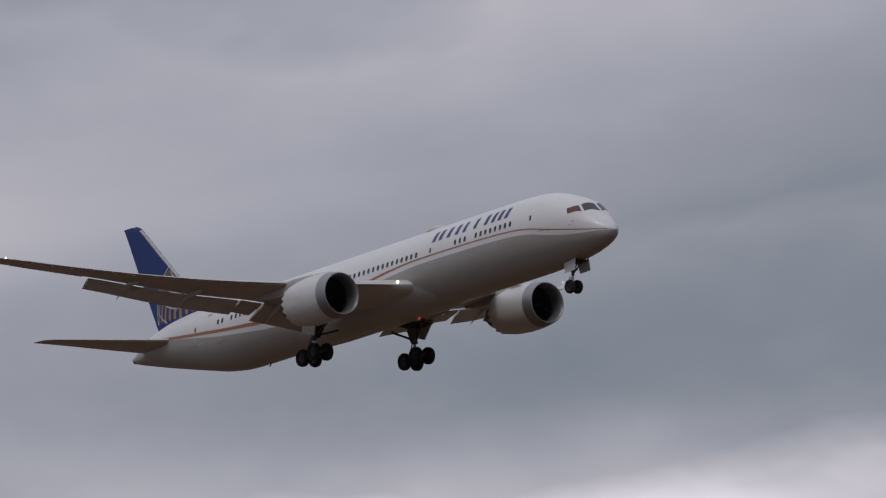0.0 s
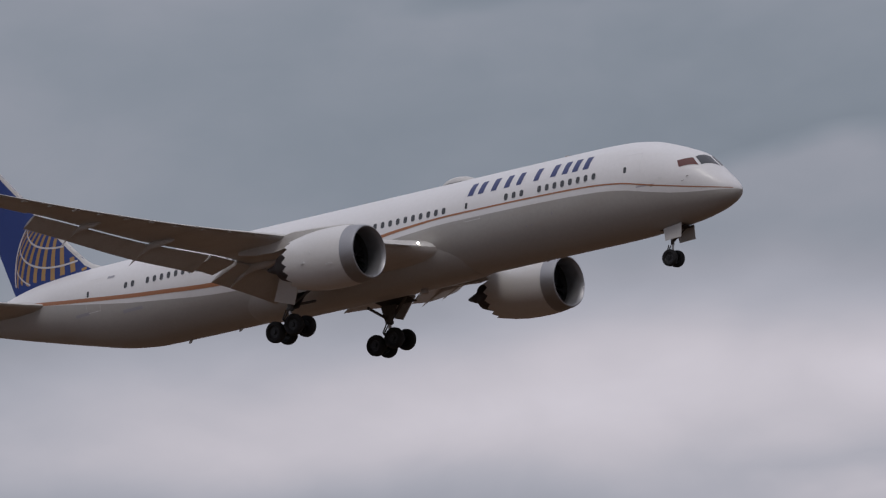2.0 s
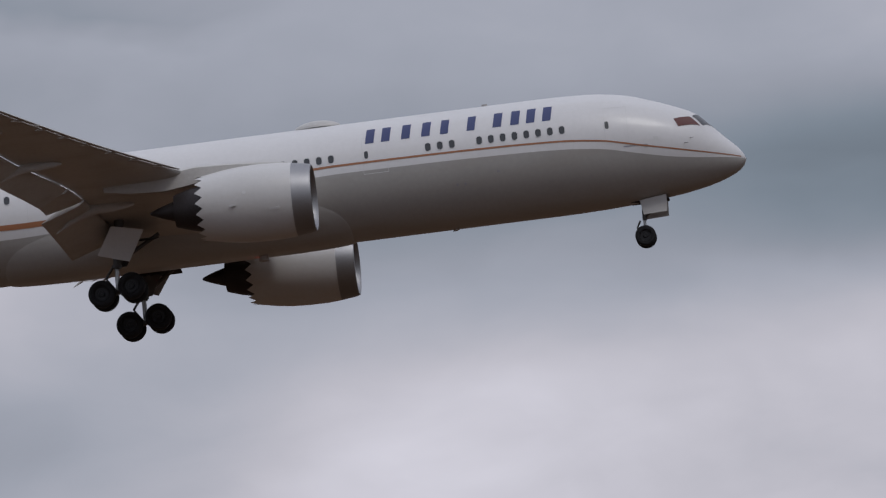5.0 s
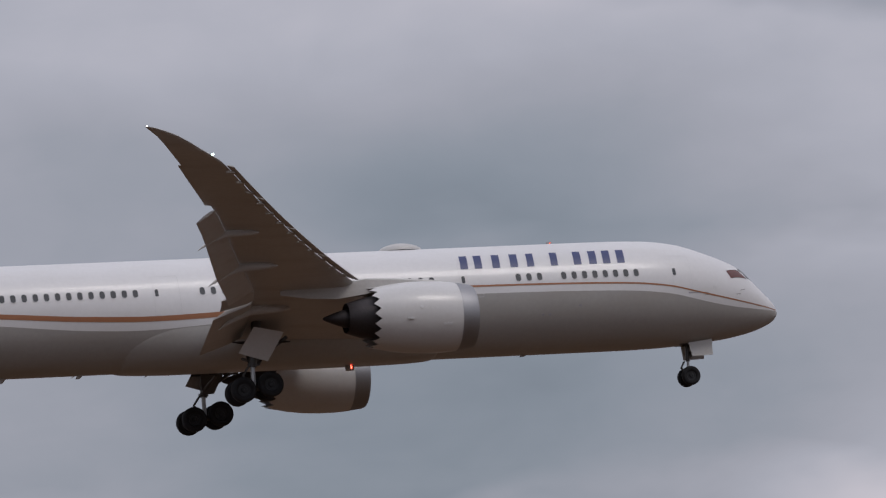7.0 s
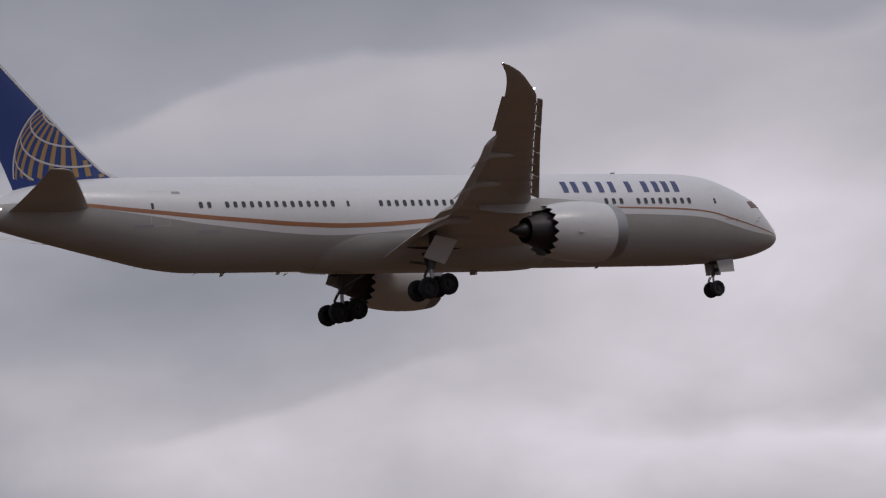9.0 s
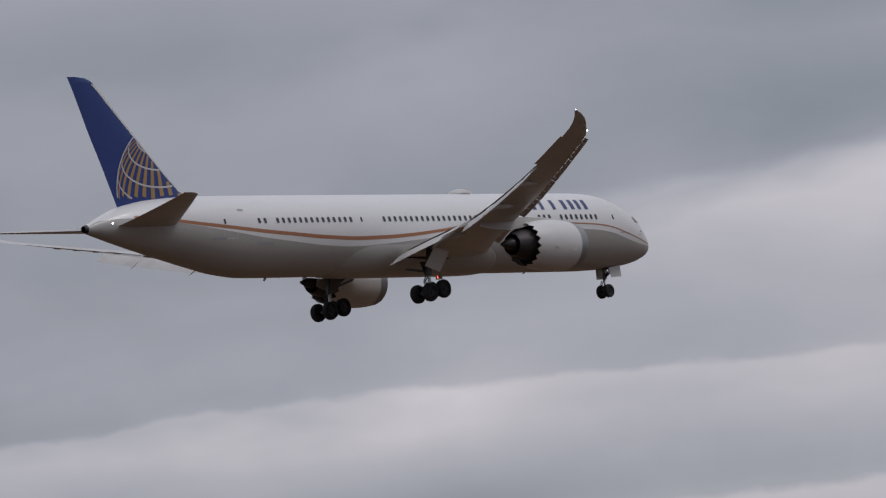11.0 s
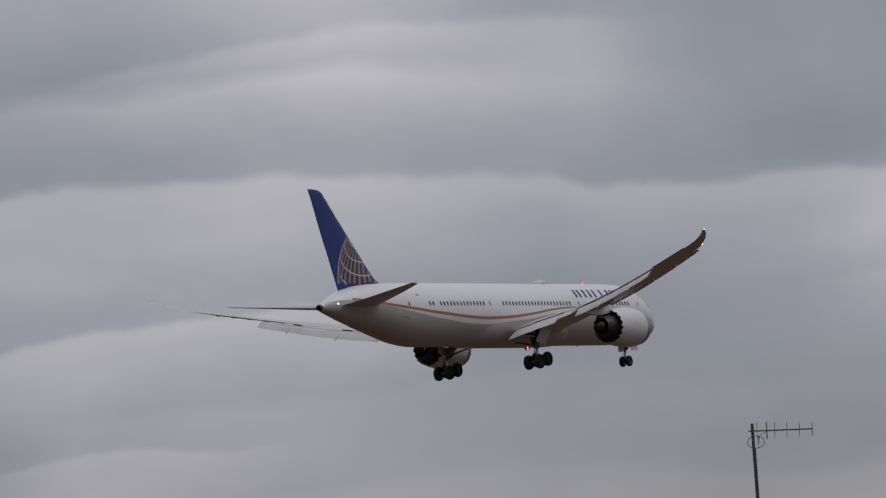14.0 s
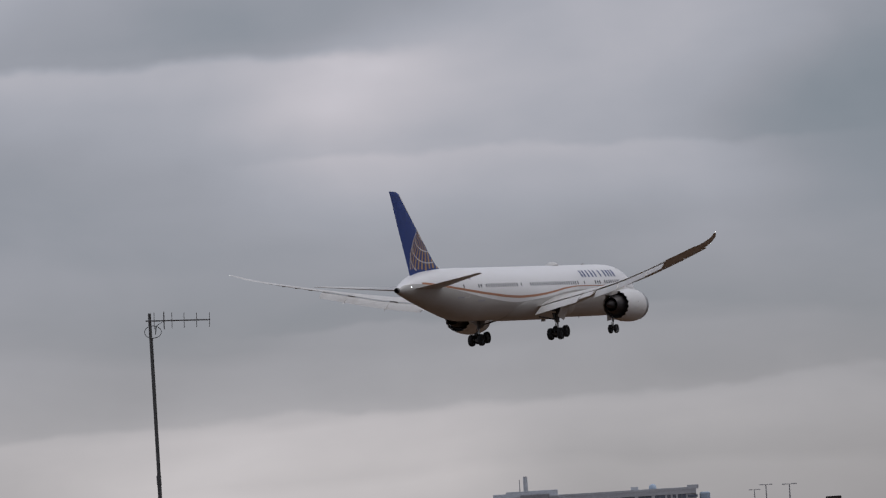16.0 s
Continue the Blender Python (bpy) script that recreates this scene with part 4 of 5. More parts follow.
def main_gear(side):
    g = new("main_gear")
    g.parent = airliner
    tagged(g, "four-wheel main landing gear bogie, extended")
    c = Vector((-31.4, side * 4.95, -4.87))
    tilt = radians(9)
    ax = Vector((math.cos(tilt), 0, math.sin(tilt)))
    for q in (-0.76, 0.76):
        for y in (-0.6, 0.6):
            p = c + ax * q + Vector((0, y, 0))
            wheel(g, p, 0.68, 0.5)
        bm = bmesh.new()
        rod(bm, c + ax * q + Vector((0, -0.62, 0)), c + ax * q + Vector((0, 0.62, 0)), 0.09)
        part("axle", bm, M_STRUT, g)
    bm = bmesh.new()
    rod(bm, c - ax * 0.95, c + ax * 0.95, 0.15)
    part("bogie_beam", bm, M_STRUT, g, "grey bogie beam")
    bm = bmesh.new()
    rod(bm, c + Vector((0, 0, 0.05)), c + Vector((0.03, -side * 0.05, 1.35)), 0.12)
    part("piston", bm, M_STEEL, g, "bright piston")
    bm = bmesh.new()
    rod(bm, c + Vector((0.03, -side * 0.05, 1.15)), (-31.0, side * 5.05, -1.3), 0.2, 0.26)
    rod(bm, c + Vector((0.03, -side * 0.05, 1.2)), c + Vector((0.03, -side * 0.05, 1.34)), 0.27)
    part("strut", bm, M_STRUT, g, "thick grey oleo strut")
    bm = bmesh.new()
    rod(bm, c + Vector((0.0, 0, 1.45)), (-31.2, side * 2.6, -2.9), 0.09)
    rod(bm, c + Vector((0.2, 0, 1.5)), (-29.2, side * 4.3, -2.1), 0.1)
    part("side_brace", bm, M_STRUT, g)
    bm = bmesh.new()
    for y in (-0.12, 0.12):
        rod(bm, c + Vector((-0.2, y, 1.2)), c + Vector((-0.55, y * 0.6, 0.72)), 0.045)
        rod(bm, c + Vector((-0.55, y * 0.6, 0.72)), c + Vector((-0.18, y, 0.2)), 0.045)
    part("torque_link", bm, M_STRUT, g)
    # leg door, pale, and shaded leg fairing
    y = side * 5.55
    plate(g, "leg_door", [(-31.35, y + side * 0.2, -1.7), (-29.75, y + side * 0.2, -2.05), (-30.65, y - side * 0.15, -3.5), (-32.2, y - side * 0.15, -3.02)], 0.06, M_NAC, "pale main gear leg door", (0, -side, 0))
    plate(g, "hinged_door", [(-30.3, side * 4.4, -2.6), (-31.6, side * 4.4, -2.6), (-31.5, side * 4.62, -3.6), (-30.9, side * 4.62, -3.6)], 0.06, M_STRUT, "grey inner gear door", (0, side, 0))
    # near-black sheet below the wing, in place of a shaded open bay
    bm = bmesh.new()
    box(bm, (2.6, 1.9, 0.06), pose(-30.6, side * 4.3, -2.3, side * -12))
    part("well_shade_plate", bm, M_DARK, g)


nose_gear()
for side in (-1, 1):
    main_gear(side)


def small_fittings():
    bm = bmesh.new()
    rings = []
    for k in range(15):
        u = k / 14
        h = 0.42 * math.sin(math.pi * u) ** 0.55
        w = 0.62 * math.sin(math.pi * u) ** 0.5 + 0.02
        rings.append([Vector((-(19.9 + 2.5 * u), w * math.cos(math.pi * j / 12), 2.95 + h * math.sin(math.pi * j / 12))) for j in range(13)])
    grid_faces(bm, rings, close=False)
    part("antenna_dome", bm, M_FAIR, airliner, "low grey antenna dome on the crown")
    for s, side, hh in ((43.4, -1, 0.28), (39.2, -1, 0.22), (14.5, -1, 0.14)):
        zc, half, w = section(s)
        z = zc + side * half
        bm = bmesh.new()
        rows = []
        for k in range(4):
            u = k / 3
            rows.append([Vector((-(s + 0.25 * u + q), t, z + side * (hh * u - 0.03))) for q, t in ((0, 0), (0.12, 0.03), (0.36 - 0.12 * u, 0), (0.12, -0.03))])
        grid_faces(bm, rows, True, True, True)
        part("blade_antenna", bm, M_FAIR, airliner)
    bm = bmesh.new()
    bmesh.ops.create_uvsphere(bm, u_segments=10, v_segments=6, radius=0.065, matrix=Matrix.Translation(skin(59.75, radians(80), 0.02)))
    part("tail_light", bm, M_NAVW, airliner, "small lit white tail light")
    for s, ph in ((2.6, 82), (2.9, 90), (4.9, 97)):
        for side in (1, -1):
            bm = bmesh.new()
            a = skin(s, side * radians(ph))
            d = (skin(s, side * radians(ph), 0.2) - a)
            rod(bm, a, a + d * 0.5, 0.014)
            rod(bm, a + d * 0.5, a + d * 0.5 + Vector((0.18, 0, 0)), 0.011)
            part("pitot_probe", bm, M_STRUT, airliner)
    for s in (13.9, 14.3, 12.2):
        bm = rounded_plate(0.14, 0.14, 0.06, 0.01)
        ob = part("vent_port", bm, M_MARK, airliner)
        ob.matrix_basis = surface_frame(s, -1.25 if s > 13 else -0.85, 1)


small_fittings()


def beacon(size):
    """Anti-collision light: a steadily glowing red lamp; the one-slot shroud is added and turned to make it flash."""
    bm = bmesh.new()
    rings = []
    for r in (0.27 * size, 0.25 * size):
        for z in (-0.16 * size, 0.16 * size):
            rings.append([Vector((r * math.cos(radians(15 + 330 * k / 30)), r * math.sin(radians(15 + 330 * k / 30)), z)) for k in range(31)])
    grid_faces(bm, [rings[0], rings[1], rings[3], rings[2], rings[0]], close=False)
    for z in (-0.17 * size, 0.17 * size):
        lathe(bm, [(z - 0.01, 0.005), (z - 0.01, 0.27 * size), (z + 0.01, 0.27 * size), (z + 0.01, 0.005)], n=24, axis="z")
    b = part("beacon", bm, M_SHROUD, airliner, "red beacon in an added turning shroud with one slot")
    bm = bmesh.new()
    bmesh.ops.create_uvsphere(bm, u_segments=16, v_segments=10, radius=0.13 * size)
    part("beacon_lamp", bm, M_BEACON, b, "glowing red lamp")
    return b


beacons = [(beacon(0.55), Vector((-12.7, 0, 3.0))), (beacon(0.9), Vector((-24.55, 0, -3.2)))]

# ---- ground and far things ----
# unseen ground; its brown is chosen for the bounce on the airliner's underside
M_GROUND = material("brown_bounce_ground", (0.061, 0.028, 0.009), 0.9, vary=0.4, scale=0.06, bump=0.5, dirt=((0.075, 0.045, 0.018), 0.6))
M_MAST = material("galvanised_mast", (0.07, 0.07, 0.07), 0.55, 0.3, vary=0.2, scale=10)
M_ALU = material("antenna_aluminium", (0.09, 0.085, 0.085), 0.5, 0.4, vary=0.15, scale=10)


def ground():
    bm = bmesh.new()
    rings = []
    for r in (2, 30, 120, 400, 1200, 2500, 4900):
        rings.append([Vector((r * math.cos(2 * math.pi * k / 64), r * math.sin(2 * math.pi * k / 64), 0.0)) for k in range(64)])
    grid_faces(bm, rings, True, True)
    tagged(part("ground", bm, M_GROUND, None, "flat brown ground, out of view"), kind="structure", category="ground")


ground()


def at(az, el, dist):
    """Place at an azimuth and elevation, in degrees from the viewer, at a horizontal distance."""
    a = radians(az)
    return Vector((dist * math.cos(a), dist * math.sin(a), 1.7 + dist * math.tan(radians(el))))


# ---- television mast ----
def tv_mast():
    base = at(28.35, 0, 110.0)
    base.z = -0.12
    a = radians(28.35)
    right = Vector((math.sin(a), -math.cos(a), 0))
    m = Matrix.Translation(base) @ Matrix((right, right.cross(Vector((0, 0, -1))), Vector((0, 0, 1)))).transposed().to_4x4()
    mast = tagged(new("antenna_mast"), "thin dark steel pole carrying a television aerial, planted in the ground", "antenna mast")
    mast.matrix_world = m
    bm = bmesh.new()
    rod(bm, (0, 0, -0.2), (0, 0, 3.0), 0.034, 0.032)
    rod(bm, (0, 0, 2.95), (0, 0, 5.70), 0.027, 0.026)
    rod(bm, (0, 0, 2.9), (0, 0, 3.05), 0.04)
    part("pole", bm, M_MAST, mast, "dark weathered steel pole")
    bm = bmesh.new()
    rod(bm, (0, 0, 5.70), (0, 0, 5.715), 0.028, 0.02)
    part("pole_cap", bm, M_MAST, mast)
    bm = bmesh.new()
    box(bm, (1.06, 0.022, 0.022), pose(0.46, -0.045, 5.573, 0, 1.9, 0), 0.003)
    part("boom", bm, M_ALU, mast, "square aluminium boom")
    bm = bmesh.new()
    box(bm, (0.05, 0.09, 0.06), pose(0, -0.02, 5.59), 0.006)
    part("clamp", bm, M_ALU, mast)
    for x, h, r in ((0.075, 0.27, 0.005), (0.235, 0.29, 0.009), (0.365, 0.26, 0.005), (0.565, 0.25, 0.005), (0.77, 0.24, 0.005), (0.98, 0.235, 0.005)):
        bm = bmesh.new()
        zb = 5.590 - 0.034 * x
        rod(bm, (x - 0.006, -0.045, zb - h / 2), (x + 0.002, -0.045, zb + h / 2), r, n=8)
        part("element", bm, M_ALU, mast)
    bm = bmesh.new()
    ring = []
    for k in range(40):
        t = 2 * math.pi * k / 40
        c = Vector((0.042 + 0.138 * math.cos(t), -0.05 + 0.10 * math.sin(t), 5.405 + 0.104 * math.sin(t)))
        o = Vector((math.cos(t), 0, math.sin(t)))
        ring.append([c + o * 0.006 * math.cos(q) + Vector((0, 0.006 * math.sin(q), 0)) for q in (0, 1.05, 2.09, 3.14, 4.19, 5.24)])
    ring.append(ring[0])
    grid_faces(bm, ring)
    part("cable_loop", bm, M_MAST, mast, "coiled loop of black cable")
    bm = bmesh.new()
    rod(bm, (0.10, -0.05, 5.50), (0.08, -0.06, 5.36), 0.012, 0.006)
    rod(bm, (0.235, -0.05, 5.575), (0.10, -0.05, 5.50), 0.004)
    part("cable_tail", bm, M_MAST, mast)
    bm = bmesh.new()
    for k in range(14):
        rod(bm, (0.030, -0.012, 5.3 - 0.38 * k), (0.030, -0.012, 5.3 - 0.38 * (k + 1)), 0.005, n=6)
    part("cable", bm, M_MAST, mast)


tv_mast()


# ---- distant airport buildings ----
# concrete and office glass: distance haze is mixed in, so paler and bluer
M_CONC = material("hazed_concrete", (0.42, 0.435, 0.46), 0.8, vary=0.12, scale=0.4, dirt=((0.2, 0.2, 0.2), 0.4))
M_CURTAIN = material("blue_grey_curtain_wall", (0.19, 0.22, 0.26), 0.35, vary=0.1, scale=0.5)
M_PANE = material("hazed_office_glass", (0.11, 0.13, 0.165), 0.2, vary=0.2, scale=0.3)
M_PALEBLUE = material("pale_blue_cladding", (0.30, 0.37, 0.46), 0.6, vary=0.08, scale=0.5)
M_ROOF = material("grey_sheet_roof", (0.24, 0.24, 0.25), 0.6, vary=0.15, scale=0.3)
M_RED = material("red_fin_paint", (0.55, 0.02, 0.02), 0.4, vary=0.05)
M_DARKBOARD = material("dark_brown_timber", (0.022, 0.018, 0.016), 0.8, vary=0.2, scale=5)


def facing(az, dist):
    """Frame on the ground at an azimuth: x to the viewer's right, y away, z up."""
    a = radians(az)
    right, away = Vector((math.sin(a), -math.cos(a), 0)), Vector((math.cos(a), math.sin(a), 0))
    return Matrix.Translation(away * dist) @ Matrix((right, away, Vector((0, 0, 1)))).transposed().to_4x4()


def slab(name, x0, x1, z0, z1, y0, y1, mat, parent, label="", bevel=0.05):
    bm = bmesh.new()
    box(bm, (x1 - x0, y1 - y0, z1 - z0), pose((x0 + x1) / 2, (y0 + y1) / 2, (z0 + z1) / 2), bevel)
    return part(name, bm, mat, parent, label, smooth=False)


def terminal():
    b = tagged(new("terminal_building"), "long concrete airport building paled by distance haze, with large dark windows", "building")
    b.matrix_world = facing(25.236, 2000) @ pose(0, 0, -1.2)
    U = lambda x: 0.3 + (x - 711) * 0.0853
    slab("wall", -52.6, 51.0, 0, 12.0, 0.35, 18, M_CONC, b, "concrete wall paled by haze")
    slab("parapet", -52.7, 51.1, 11.7, 12.5, -0.1, 18.1, M_CONC, b, "concrete parapet paled by haze")
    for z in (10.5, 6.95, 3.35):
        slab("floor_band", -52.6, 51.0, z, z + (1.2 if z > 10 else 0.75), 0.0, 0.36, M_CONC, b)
    bays = [(125, 190), (203, 250), (262, 312), (325, 340), (345, 372), (390, 435), (445, 492), (505, 552), (565, 612)]
    bays += [(880, 912), (922, 970), (982, 1030), (1042, 1090), (1102, 1148), (1160, 1196), (1203, 1215), (1222, 1233), (1240, 1268)]
    for x0, x1 in bays:
        for z0, z1 in ((7.7, 10.5), (4.1, 6.95), (0.6, 3.35)):
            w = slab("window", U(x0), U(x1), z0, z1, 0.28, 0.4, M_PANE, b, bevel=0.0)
            slab("mullion", (U(x0) + U(x1)) / 2 - 0.05, (U(x0) + U(x1)) / 2 + 0.05, z0, z1, 0.22, 0.3, M_ROOF, w, bevel=0.0)
    for (a0, a1), (b0, b1) in zip(bays, bays[1:]):
        if U(b0) - U(a1) < 3:
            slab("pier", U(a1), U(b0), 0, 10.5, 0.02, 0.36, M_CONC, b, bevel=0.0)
    for x0, x1 in ((620, 703), (786, 872), (1275, 1310)):
        for z in (4.4, 6.0, 7.9, 9.4):
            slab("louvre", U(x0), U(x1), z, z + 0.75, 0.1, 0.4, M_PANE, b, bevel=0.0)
    slab("lift_tower", U(692), U(790), 0, 12.9, -2.2, 2, M_CURTAIN, b, "blue-grey glazed lift tower")
    slab("tower_band", U(690), U(792), 11.6, 12.95, -2.35, 2.1, M_ROOF, b)
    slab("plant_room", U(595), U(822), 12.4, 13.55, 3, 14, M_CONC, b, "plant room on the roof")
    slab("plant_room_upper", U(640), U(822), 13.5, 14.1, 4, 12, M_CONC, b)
    bm = bmesh.new()
    rod(bm, (U(711), 6, 13.4), (U(711), 6, 18.5), 0.72, 0.66)
    part("chimney", bm, M_CONC, b, "round chimney paled by haze")
    bm = bmesh.new()
    rod(bm, (U(690), 6, 13.4), (U(690), 6, 17.6), 0.16, 0.1)
    part("flagpole", bm, M_ROOF, b)
    slab("vent_box", U(1078), U(1104), 12.3, 13.4, 3, 6, M_CONC, b)
    bm = bmesh.new()
    bmesh.ops.create_uvsphere(bm, u_segments=16, v_segments=10, radius=1.15, matrix=pose(U(1155), 5, 12.9))
    part("roof_tank", bm, M_PALEBLUE, b, "pale blue rounded roof tank")
    slab("corner_post", U(1275), U(1314), 11.9, 13.1, 0, 4, M_CONC, b)
    for x0, x1, h in ((1318, 1354, 10.8), (30, 76, 13.7)):
        slab("end_stair", U(x0), U(x1), 0, h, 2, 8, M_PALEBLUE, b, "pale blue end stair tower", 0.5)


terminal()


def shed():
    b = tagged(new("cargo_shed"), "long low grey metal cargo shed beside the terminal", "shed")
    b.matrix_world = facing(22.84, 1500) @ pose(0, 0, -0.7)
    slab("wall", -25, 22, 0, 2.7, 0, 30, M_ROOF, b)
    bm = bmesh.new()
    grid_faces(bm, [[Vector((x, -0.4, 2.7)), Vector((x, 15, 3.6)), Vector((x, 30.4, 2.7)), Vector((x, 30.4, 2.5)), Vector((x, -0.4, 2.5))] for x in (-25.4, 22.4)], True, True, True)
    part("roof", bm, M_ROOF, b, "grey sheet metal roof", smooth=False)
    bm = bmesh.new()
    lathe(bm, [(3.3, 1.5), (4.6, 1.4), (5.0, 1.1), (5.3, 0.6), (5.4, 0.02)], (-10.4, 10, 0), 20, "z")
    part("roof_vent", bm, M_PALEBLUE, b, "pale rounded roof vent")


shed()


def lamp_post():
    p = tagged(new("lamp_post"), "thin grey lamp post with a double head on the apron", "lamp post", "apron lamp posts")
    bm = bmesh.new()
    rod(bm, (0, 0, 0), (0, 0, 7.6), 0.17, 0.1)
    part("pole", bm, M_ROOF, p)
    bm = bmesh.new()
    box(bm, (1.9, 0.12, 0.1), pose(0, 0, 7.6))
    part("crossarm", bm, M_ROOF, p)
    for x in (-0.95, 0.95):
        bm = bmesh.new()
        box(bm, (0.75, 0.4, 0.18), pose(x, 0, 7.62), 0.04)
        part("lamp_head", bm, M_ROOF, p)
    return p


post = lamp_post()
post.matrix_world = facing(22.98, 1200) @ pose(0, 0, -0.7)
for az, d in ((23.18, 1330), (23.28, 1560)):
    copy_thing(post, facing(az, d))


def dark_shelter():
    b = tagged(new("flat_roof_shelter"), "dark flat-roofed timber shelter standing on the ground", "shelter")
    b.matrix_world = facing(29.165, 120) @ pose(0, 0, -0.09)
    slab("roof", -2.6, 0.02, 2.52, 2.75, -0.9, 0.9, M_DARKBOARD, b, "dark flat roof slab", 0.06)
    slab("fascia", -2.58, 0.0, 2.30, 2.53, -0.86, -0.8, M_DARKBOARD, b)
    slab("back_wall", -2.5, -0.06, 0, 2.53, 0.7, 0.78, M_DARKBOARD, b)
    for x in (-2.5, -0.12):
        for y in (-0.78, 0.6):
            slab("post", x, x + 0.1, 0, 2.53, y, y + 0.1, M_DARKBOARD, b)


dark_shelter()


def sign_board():
    b = tagged(new("sign_board"), "small dark board on two posts on the airfield", "sign")
    b.matrix_world = facing(22.61, 600) @ pose(0, 0, -0.75)
    slab("board", -0.7, 0.7, 2.6, 3.75, 0, 0.12, M_DARKBOARD, b)
    for x in (-0.5, 0.5):
        slab("post", x - 0.06, x + 0.06, 0, 2.7, 0.12, 0.24, M_DARKBOARD, b)


sign_board()


def church():
    b = tagged(new("church_tower"), "distant church tower with a slim pointed spire", "church tower")
    b.matrix_world = facing(27.70, 3500) @ pose(0, 0, -3.2)
    slab("tower", -2.4, 2.4, 0, 20.5, -2.4, 2.4, M_CURTAIN, b)
    bm = bmesh.new()
    rod(bm, (0, 0, 20.4), (0, 0, 29), 2.3, 0.12, 8)
    part("spire", bm, M_CURTAIN, b, "slim pointed spire", smooth=False)


church()


def parked_airliner():
    b = tagged(new("parked_airliner"), "parked airliner with a red swept tail fin at the terminal", "airliner")
    b.matrix_world = facing(24.80, 1900) @ pose(0, 0, -0.75)
    bm = bmesh.new()
    rings = []
    for x, zc, r in ((-1.5, 3.9, 0.2), (-0.5, 3.8, 0.45), (2, 3.5, 1.0), (6, 3.1, 1.6), (10, 2.95, 1.8), (24, 2.95, 1.8), (27, 2.9, 1.5), (29, 2.75, 0.9), (29.8, 2.65, 0.2)):
        rings.append([Vector((x, 0.5 * r * math.cos(2 * math.pi * k / 24), zc - 1.75 + 0.5 * r * math.sin(2 * math.pi * k / 24))) for k in range(24)])
    grid_faces(bm, rings, True, True, True)
    part("fuselage", bm, M_WHITE, b, "white fuselage")
    bm = bmesh.new()
    rings = []
    for z, x0, x1, th in ((1.6, 2.1, 10.6, 0.3), (2.9, 1.6, 9.0, 0.3), (5.0, 0.7, 6.2, 0.25), (9.1, -2.0, 2.6, 0.14), (9.45, -2.1, 1.9, 0.06)):
        rings.append([Vector((x0, 0, z)), Vector((x0 + (x1 - x0) * 0.6, th, z)), Vector((x1, 0, z)), Vector((x0 + (x1 - x0) * 0.6, -th, z))])
    grid_faces(bm, rings, True, True, True)
    part("fin", bm, M_RED, b, "bright red swept tail fin")
    bm = bmesh.new()
    rings = [[Vector((x, s * 0.27, z)) for x, z in ((0.6, 4.6), (1.7, 4.6), (-0.1, 6.9), (-0.5, 6.9))] for s in (-1, 1)]
    grid_faces(bm, rings, True, True, True)
    part("fin_stripe", bm, M_WHITE, b, "white flash on the fin", smooth=False)
    for side in (-1, 1):
        bm = bmesh.new()
        grid_faces(bm, [[Vector((0, side * 0.3, 2.9)), Vector((3.2, side * 0.3, 3.0)), Vector((3.2, side * 0.3, 2.8))], [Vector((-0.8, side * 5.5, 3.2)), Vector((0.6, side * 5.5, 3.25)), Vector((0.6, side * 5.5, 3.15))]], True, True, True)
        part("tailplane", bm, M_WHITE, b)
        bm = bmesh.new()
        grid_faces(bm, [[Vector((13, side * 1.2, 2.0)), Vector((18.5, side * 1.2, 2.3)), Vector((18.5, side * 1.2, 1.9))], [Vector((10, side * 15, 3.0)), Vector((11.6, side * 15, 3.05)), Vector((11.6, side * 15, 2.95))]], True, True, True)
        part("wing", bm, M_WING, b)
        bm = bmesh.new()
        rod(bm, (14, side * 2.6, 0.45), (14, side * 2.4, 2.3), 0.12)
        lathe(bm, [(-0.2, 0.2), (-0.2, 0.5), (0, 0.55), (0.2, 0.5), (0.2, 0.2)], (14, side * 2.6, 0.55), 16, "y")
        part("main_gear", bm, M_TYRE, b)
    bm = bmesh.new()
    rod(bm, (26, 0, 0.4), (26, 0, 1.6), 0.1)
    lathe(bm, [(-0.15, 0.1), (-0.15, 0.36), (0.15, 0.36), (0.15, 0.1)], (26, 0, 0.37), 16, "y")
    part("nose_gear", bm, M_TYRE, b)


parked_airliner()


def bird():
    """Small dark bird with spread wings, flying past low over the field; x forward."""
    b = tagged(new("bird"), "small dark bird flying past low over the field", "bird")
    bm = bmesh.new()
    lathe(bm, [(0.022, 0.001), (0.018, 0.003), (0.012, 0.005), (0.0, 0.006), (-0.013, 0.004), (-0.022, 0.002), (-0.03, 0.001)], n=12)
    part("body", bm, M_MAST, b)
    for side in (-1, 1):
        bm = bmesh.new()
        rings = []
        for y, x0, x1, z in ((0.002, 0.009, -0.008, 0.002), (0.015, 0.010, -0.005, 0.004), (0.03, 0.003, -0.006, 0.005), (0.042, -0.008, -0.011, 0.004)):
            rings.append([Vector((x0, side * y, z)), Vector(((x0 + x1) / 2, side * y, z + 0.001)), Vector((x1, side * y, z)), Vector(((x0 + x1) / 2, side * y, z - 0.001))])
        grid_faces(bm, rings, True, True, True)
        part("wing", bm, M_MAST, b)
    return b


flyer = bird()


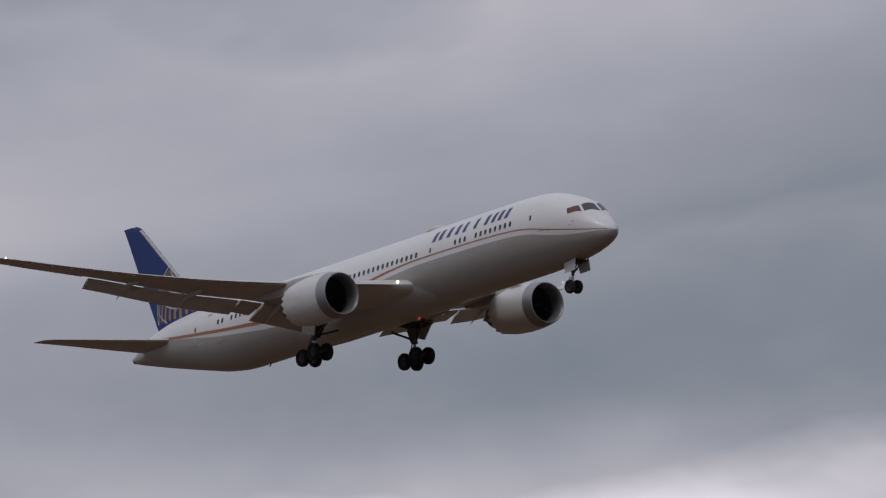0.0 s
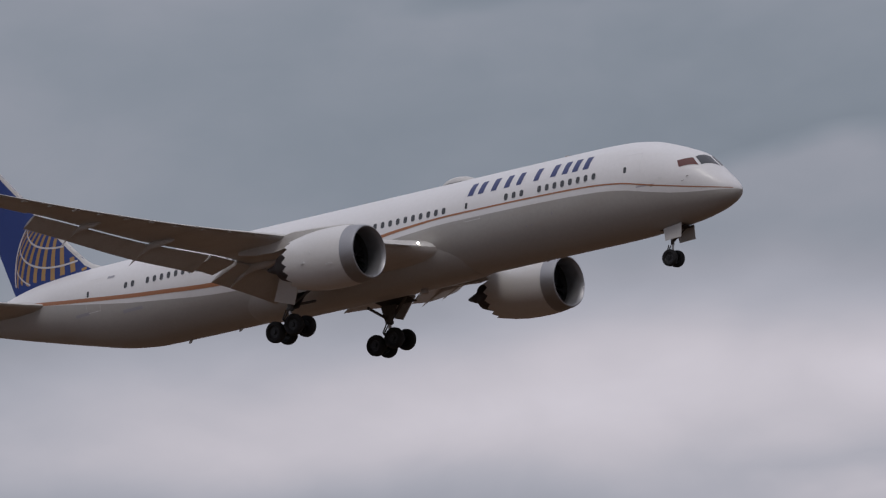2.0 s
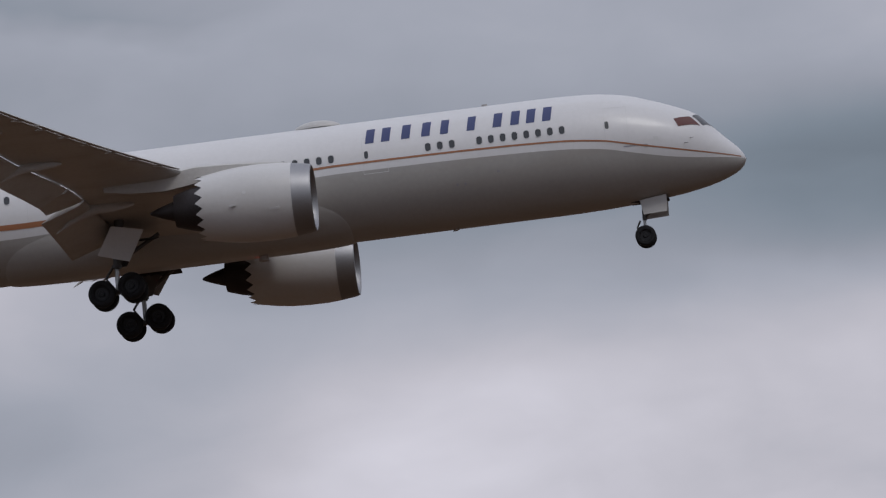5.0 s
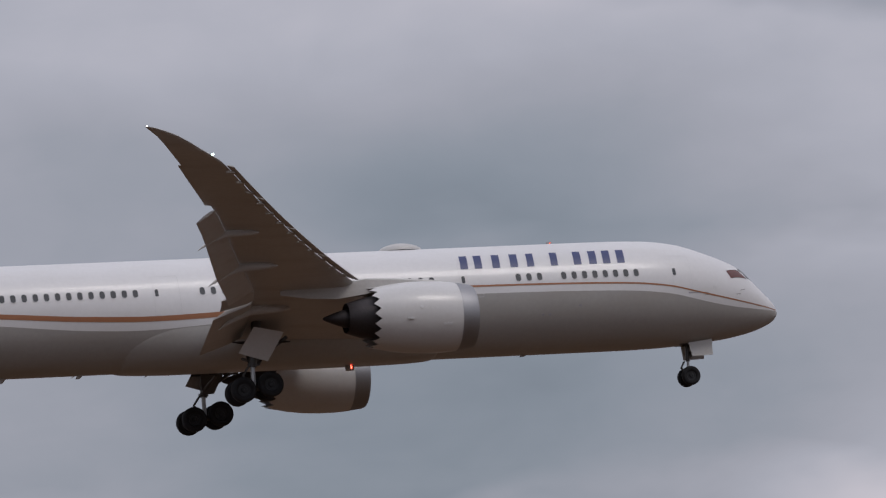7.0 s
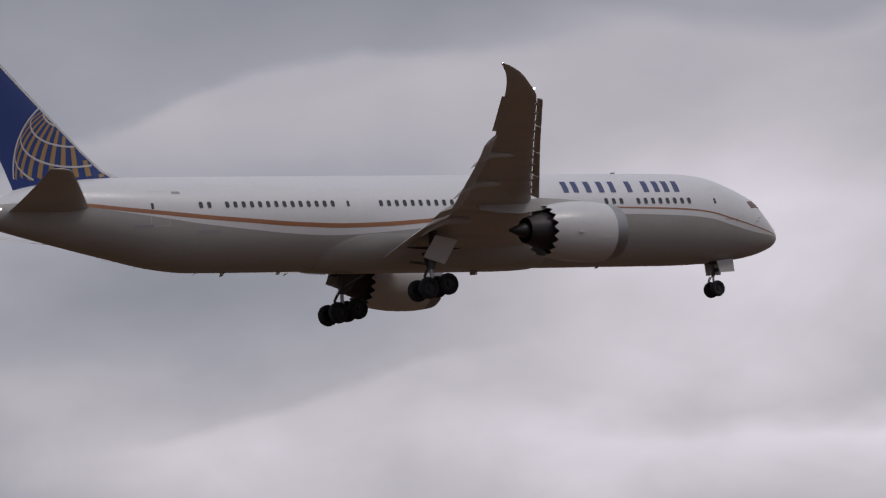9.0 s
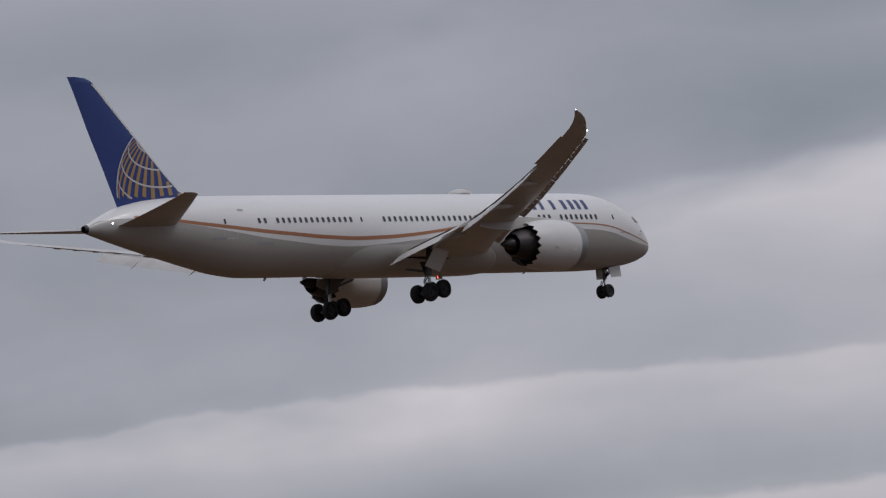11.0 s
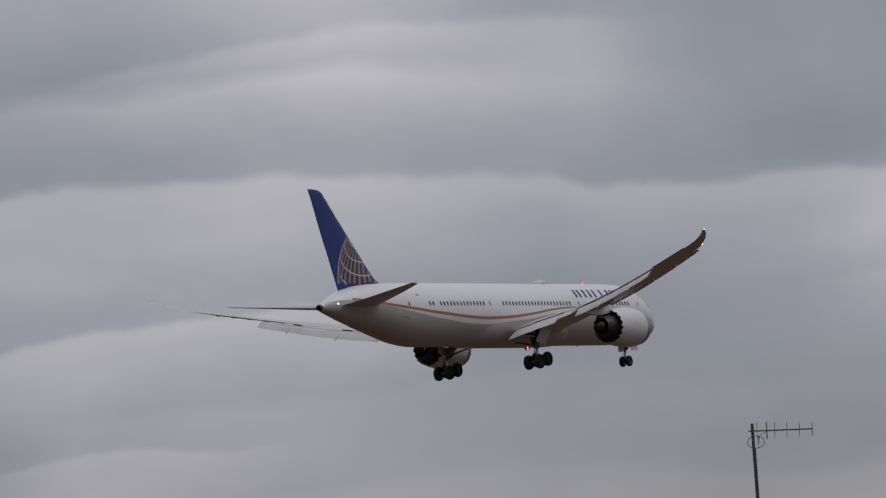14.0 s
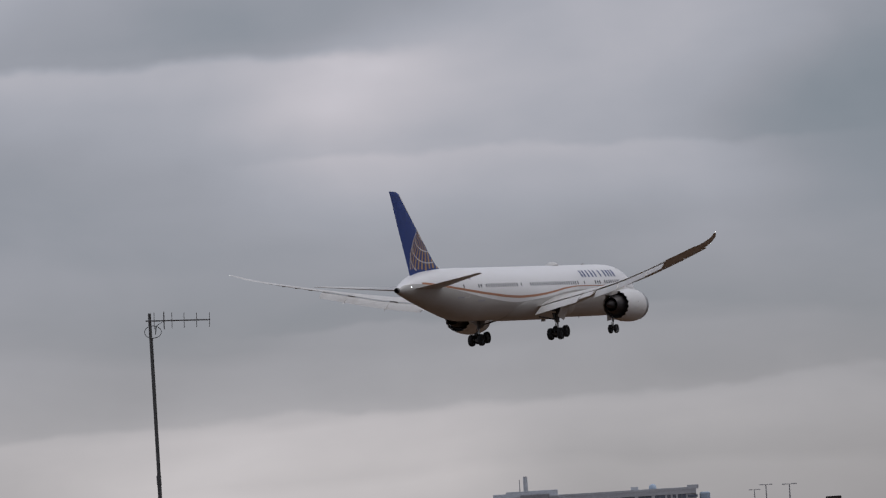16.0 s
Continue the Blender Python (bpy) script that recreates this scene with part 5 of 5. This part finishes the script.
def motions():
    flight = [
        (0.00, pose(-371.154, 319.802, 80.016, -1.254, -1.171, -0.638)),
        (0.50, pose(-334.933, 321.000, 77.732, -1.133, -1.083, -0.488)),
        (1.00, pose(-298.792, 322.091, 75.424, -0.994, -0.976, -0.340)),
        (1.50, pose(-262.708, 323.047, 73.165, -0.866, -0.878, -0.198)),
        (2.00, pose(-226.784, 323.863, 71.077, -0.797, -0.820, -0.117)),
        (2.50, pose(-190.864, 324.586, 69.132, -0.771, -0.804, -0.021)),
        (3.00, pose(-154.802, 325.263, 67.292, -0.770, -0.835, 0.165)),
        (3.50, pose(-118.948, 326.052, 65.462, -0.744, -0.856, 0.314)),
        (4.00, pose(-83.242, 326.875, 63.653, -0.709, -0.877, 0.441)),
        (4.50, pose(-47.824, 327.924, 61.874, -0.656, -0.884, 0.502)),
        (5.00, pose(-12.573, 329.114, 60.144, -0.596, -0.885, 0.537)),
        (5.60, pose(29.578, 331.457, 58.325, -0.528, -0.871, 0.461)),
        (6.20, pose(71.586, 334.667, 56.791, -0.470, -0.840, 0.282)),
        (6.80, pose(113.572, 338.055, 55.564, -0.466, -0.792, 0.139)),
        (7.50, pose(162.690, 341.310, 54.549, -0.586, -0.713, 0.203)),
        (8.00, pose(197.892, 342.998, 54.104, -0.763, -0.640, 0.436)),
        (8.50, pose(232.834, 344.219, 53.688, -0.977, -0.556, 0.729)),
        (9.10, pose(273.169, 343.910, 52.500, -1.076, -0.657, 1.144)),
        (9.70, pose(311.434, 341.397, 50.502, -0.998, -0.896, 1.516)),
        (10.30, pose(348.260, 337.973, 48.361, -0.918, -1.085, 1.711)),
        (10.80, pose(378.308, 335.361, 46.953, -0.974, -1.069, 1.640)),
        (11.00, pose(390.204, 334.461, 46.527, -1.039, -1.006, 1.544)),
        (11.50, pose(414.023, 328.613, 44.848, -1.206, -0.754, 1.194)),
        (12.00, pose(440.484, 323.950, 43.162, -1.177, -0.664, 1.303)),
        (12.50, pose(471.268, 321.500, 41.542, -1.261, -0.573, 1.270)),
        (13.00, pose(504.749, 320.602, 39.915, -1.305, -0.543, 0.994)),
        (13.50, pose(539.956, 320.732, 38.252, -1.384, -0.538, 0.696)),
        (14.00, pose(575.622, 321.266, 36.469, -1.276, -0.700, 0.470)),
        (14.50, pose(610.855, 321.702, 34.541, -0.985, -0.996, 0.457)),
        (15.00, pose(645.800, 322.005, 32.597, -0.708, -1.231, 0.329)),
        (15.50, pose(680.593, 322.086, 30.770, -0.577, -1.256, 0.198)),
        (16.00, pose(715.375, 322.077, 28.999, -0.462, -1.197, 0.045)),
    ]
    walk(airliner, flight)
    # the added shrouds turn their slot to the viewer every 1.415 s, as at 4.06 s
    times = [r[0] for r in flight]
    for b, place in beacons:
        rows = []
        for k in range(81):
            t = 0.2 * k
            x, y = (float(np.interp(t, times, [r[1].translation[i] for r in flight])) for i in (0, 1))
            sight = math.degrees(math.atan2(EYE[1] - y - place.y, EYE[0] - x - place.x))
            rows.append((t, pose(*place, 0, 0, sight + 360 * (t - 4.06) / 1.415)))
        walk(b, rows)
    # the bird glides down across the field and through the view at about 14.4 s
    walk(flyer, [(t, pose(40.088 + 8.053 * (t - 14.5), 20.155 - 13.931 * (t - 14.5), 5.126 - 2.584 * (t - 14.5), 25, 9, -60)) for t in (0.0, 8.0, 14.0, 14.5, 16.0)])


motions()
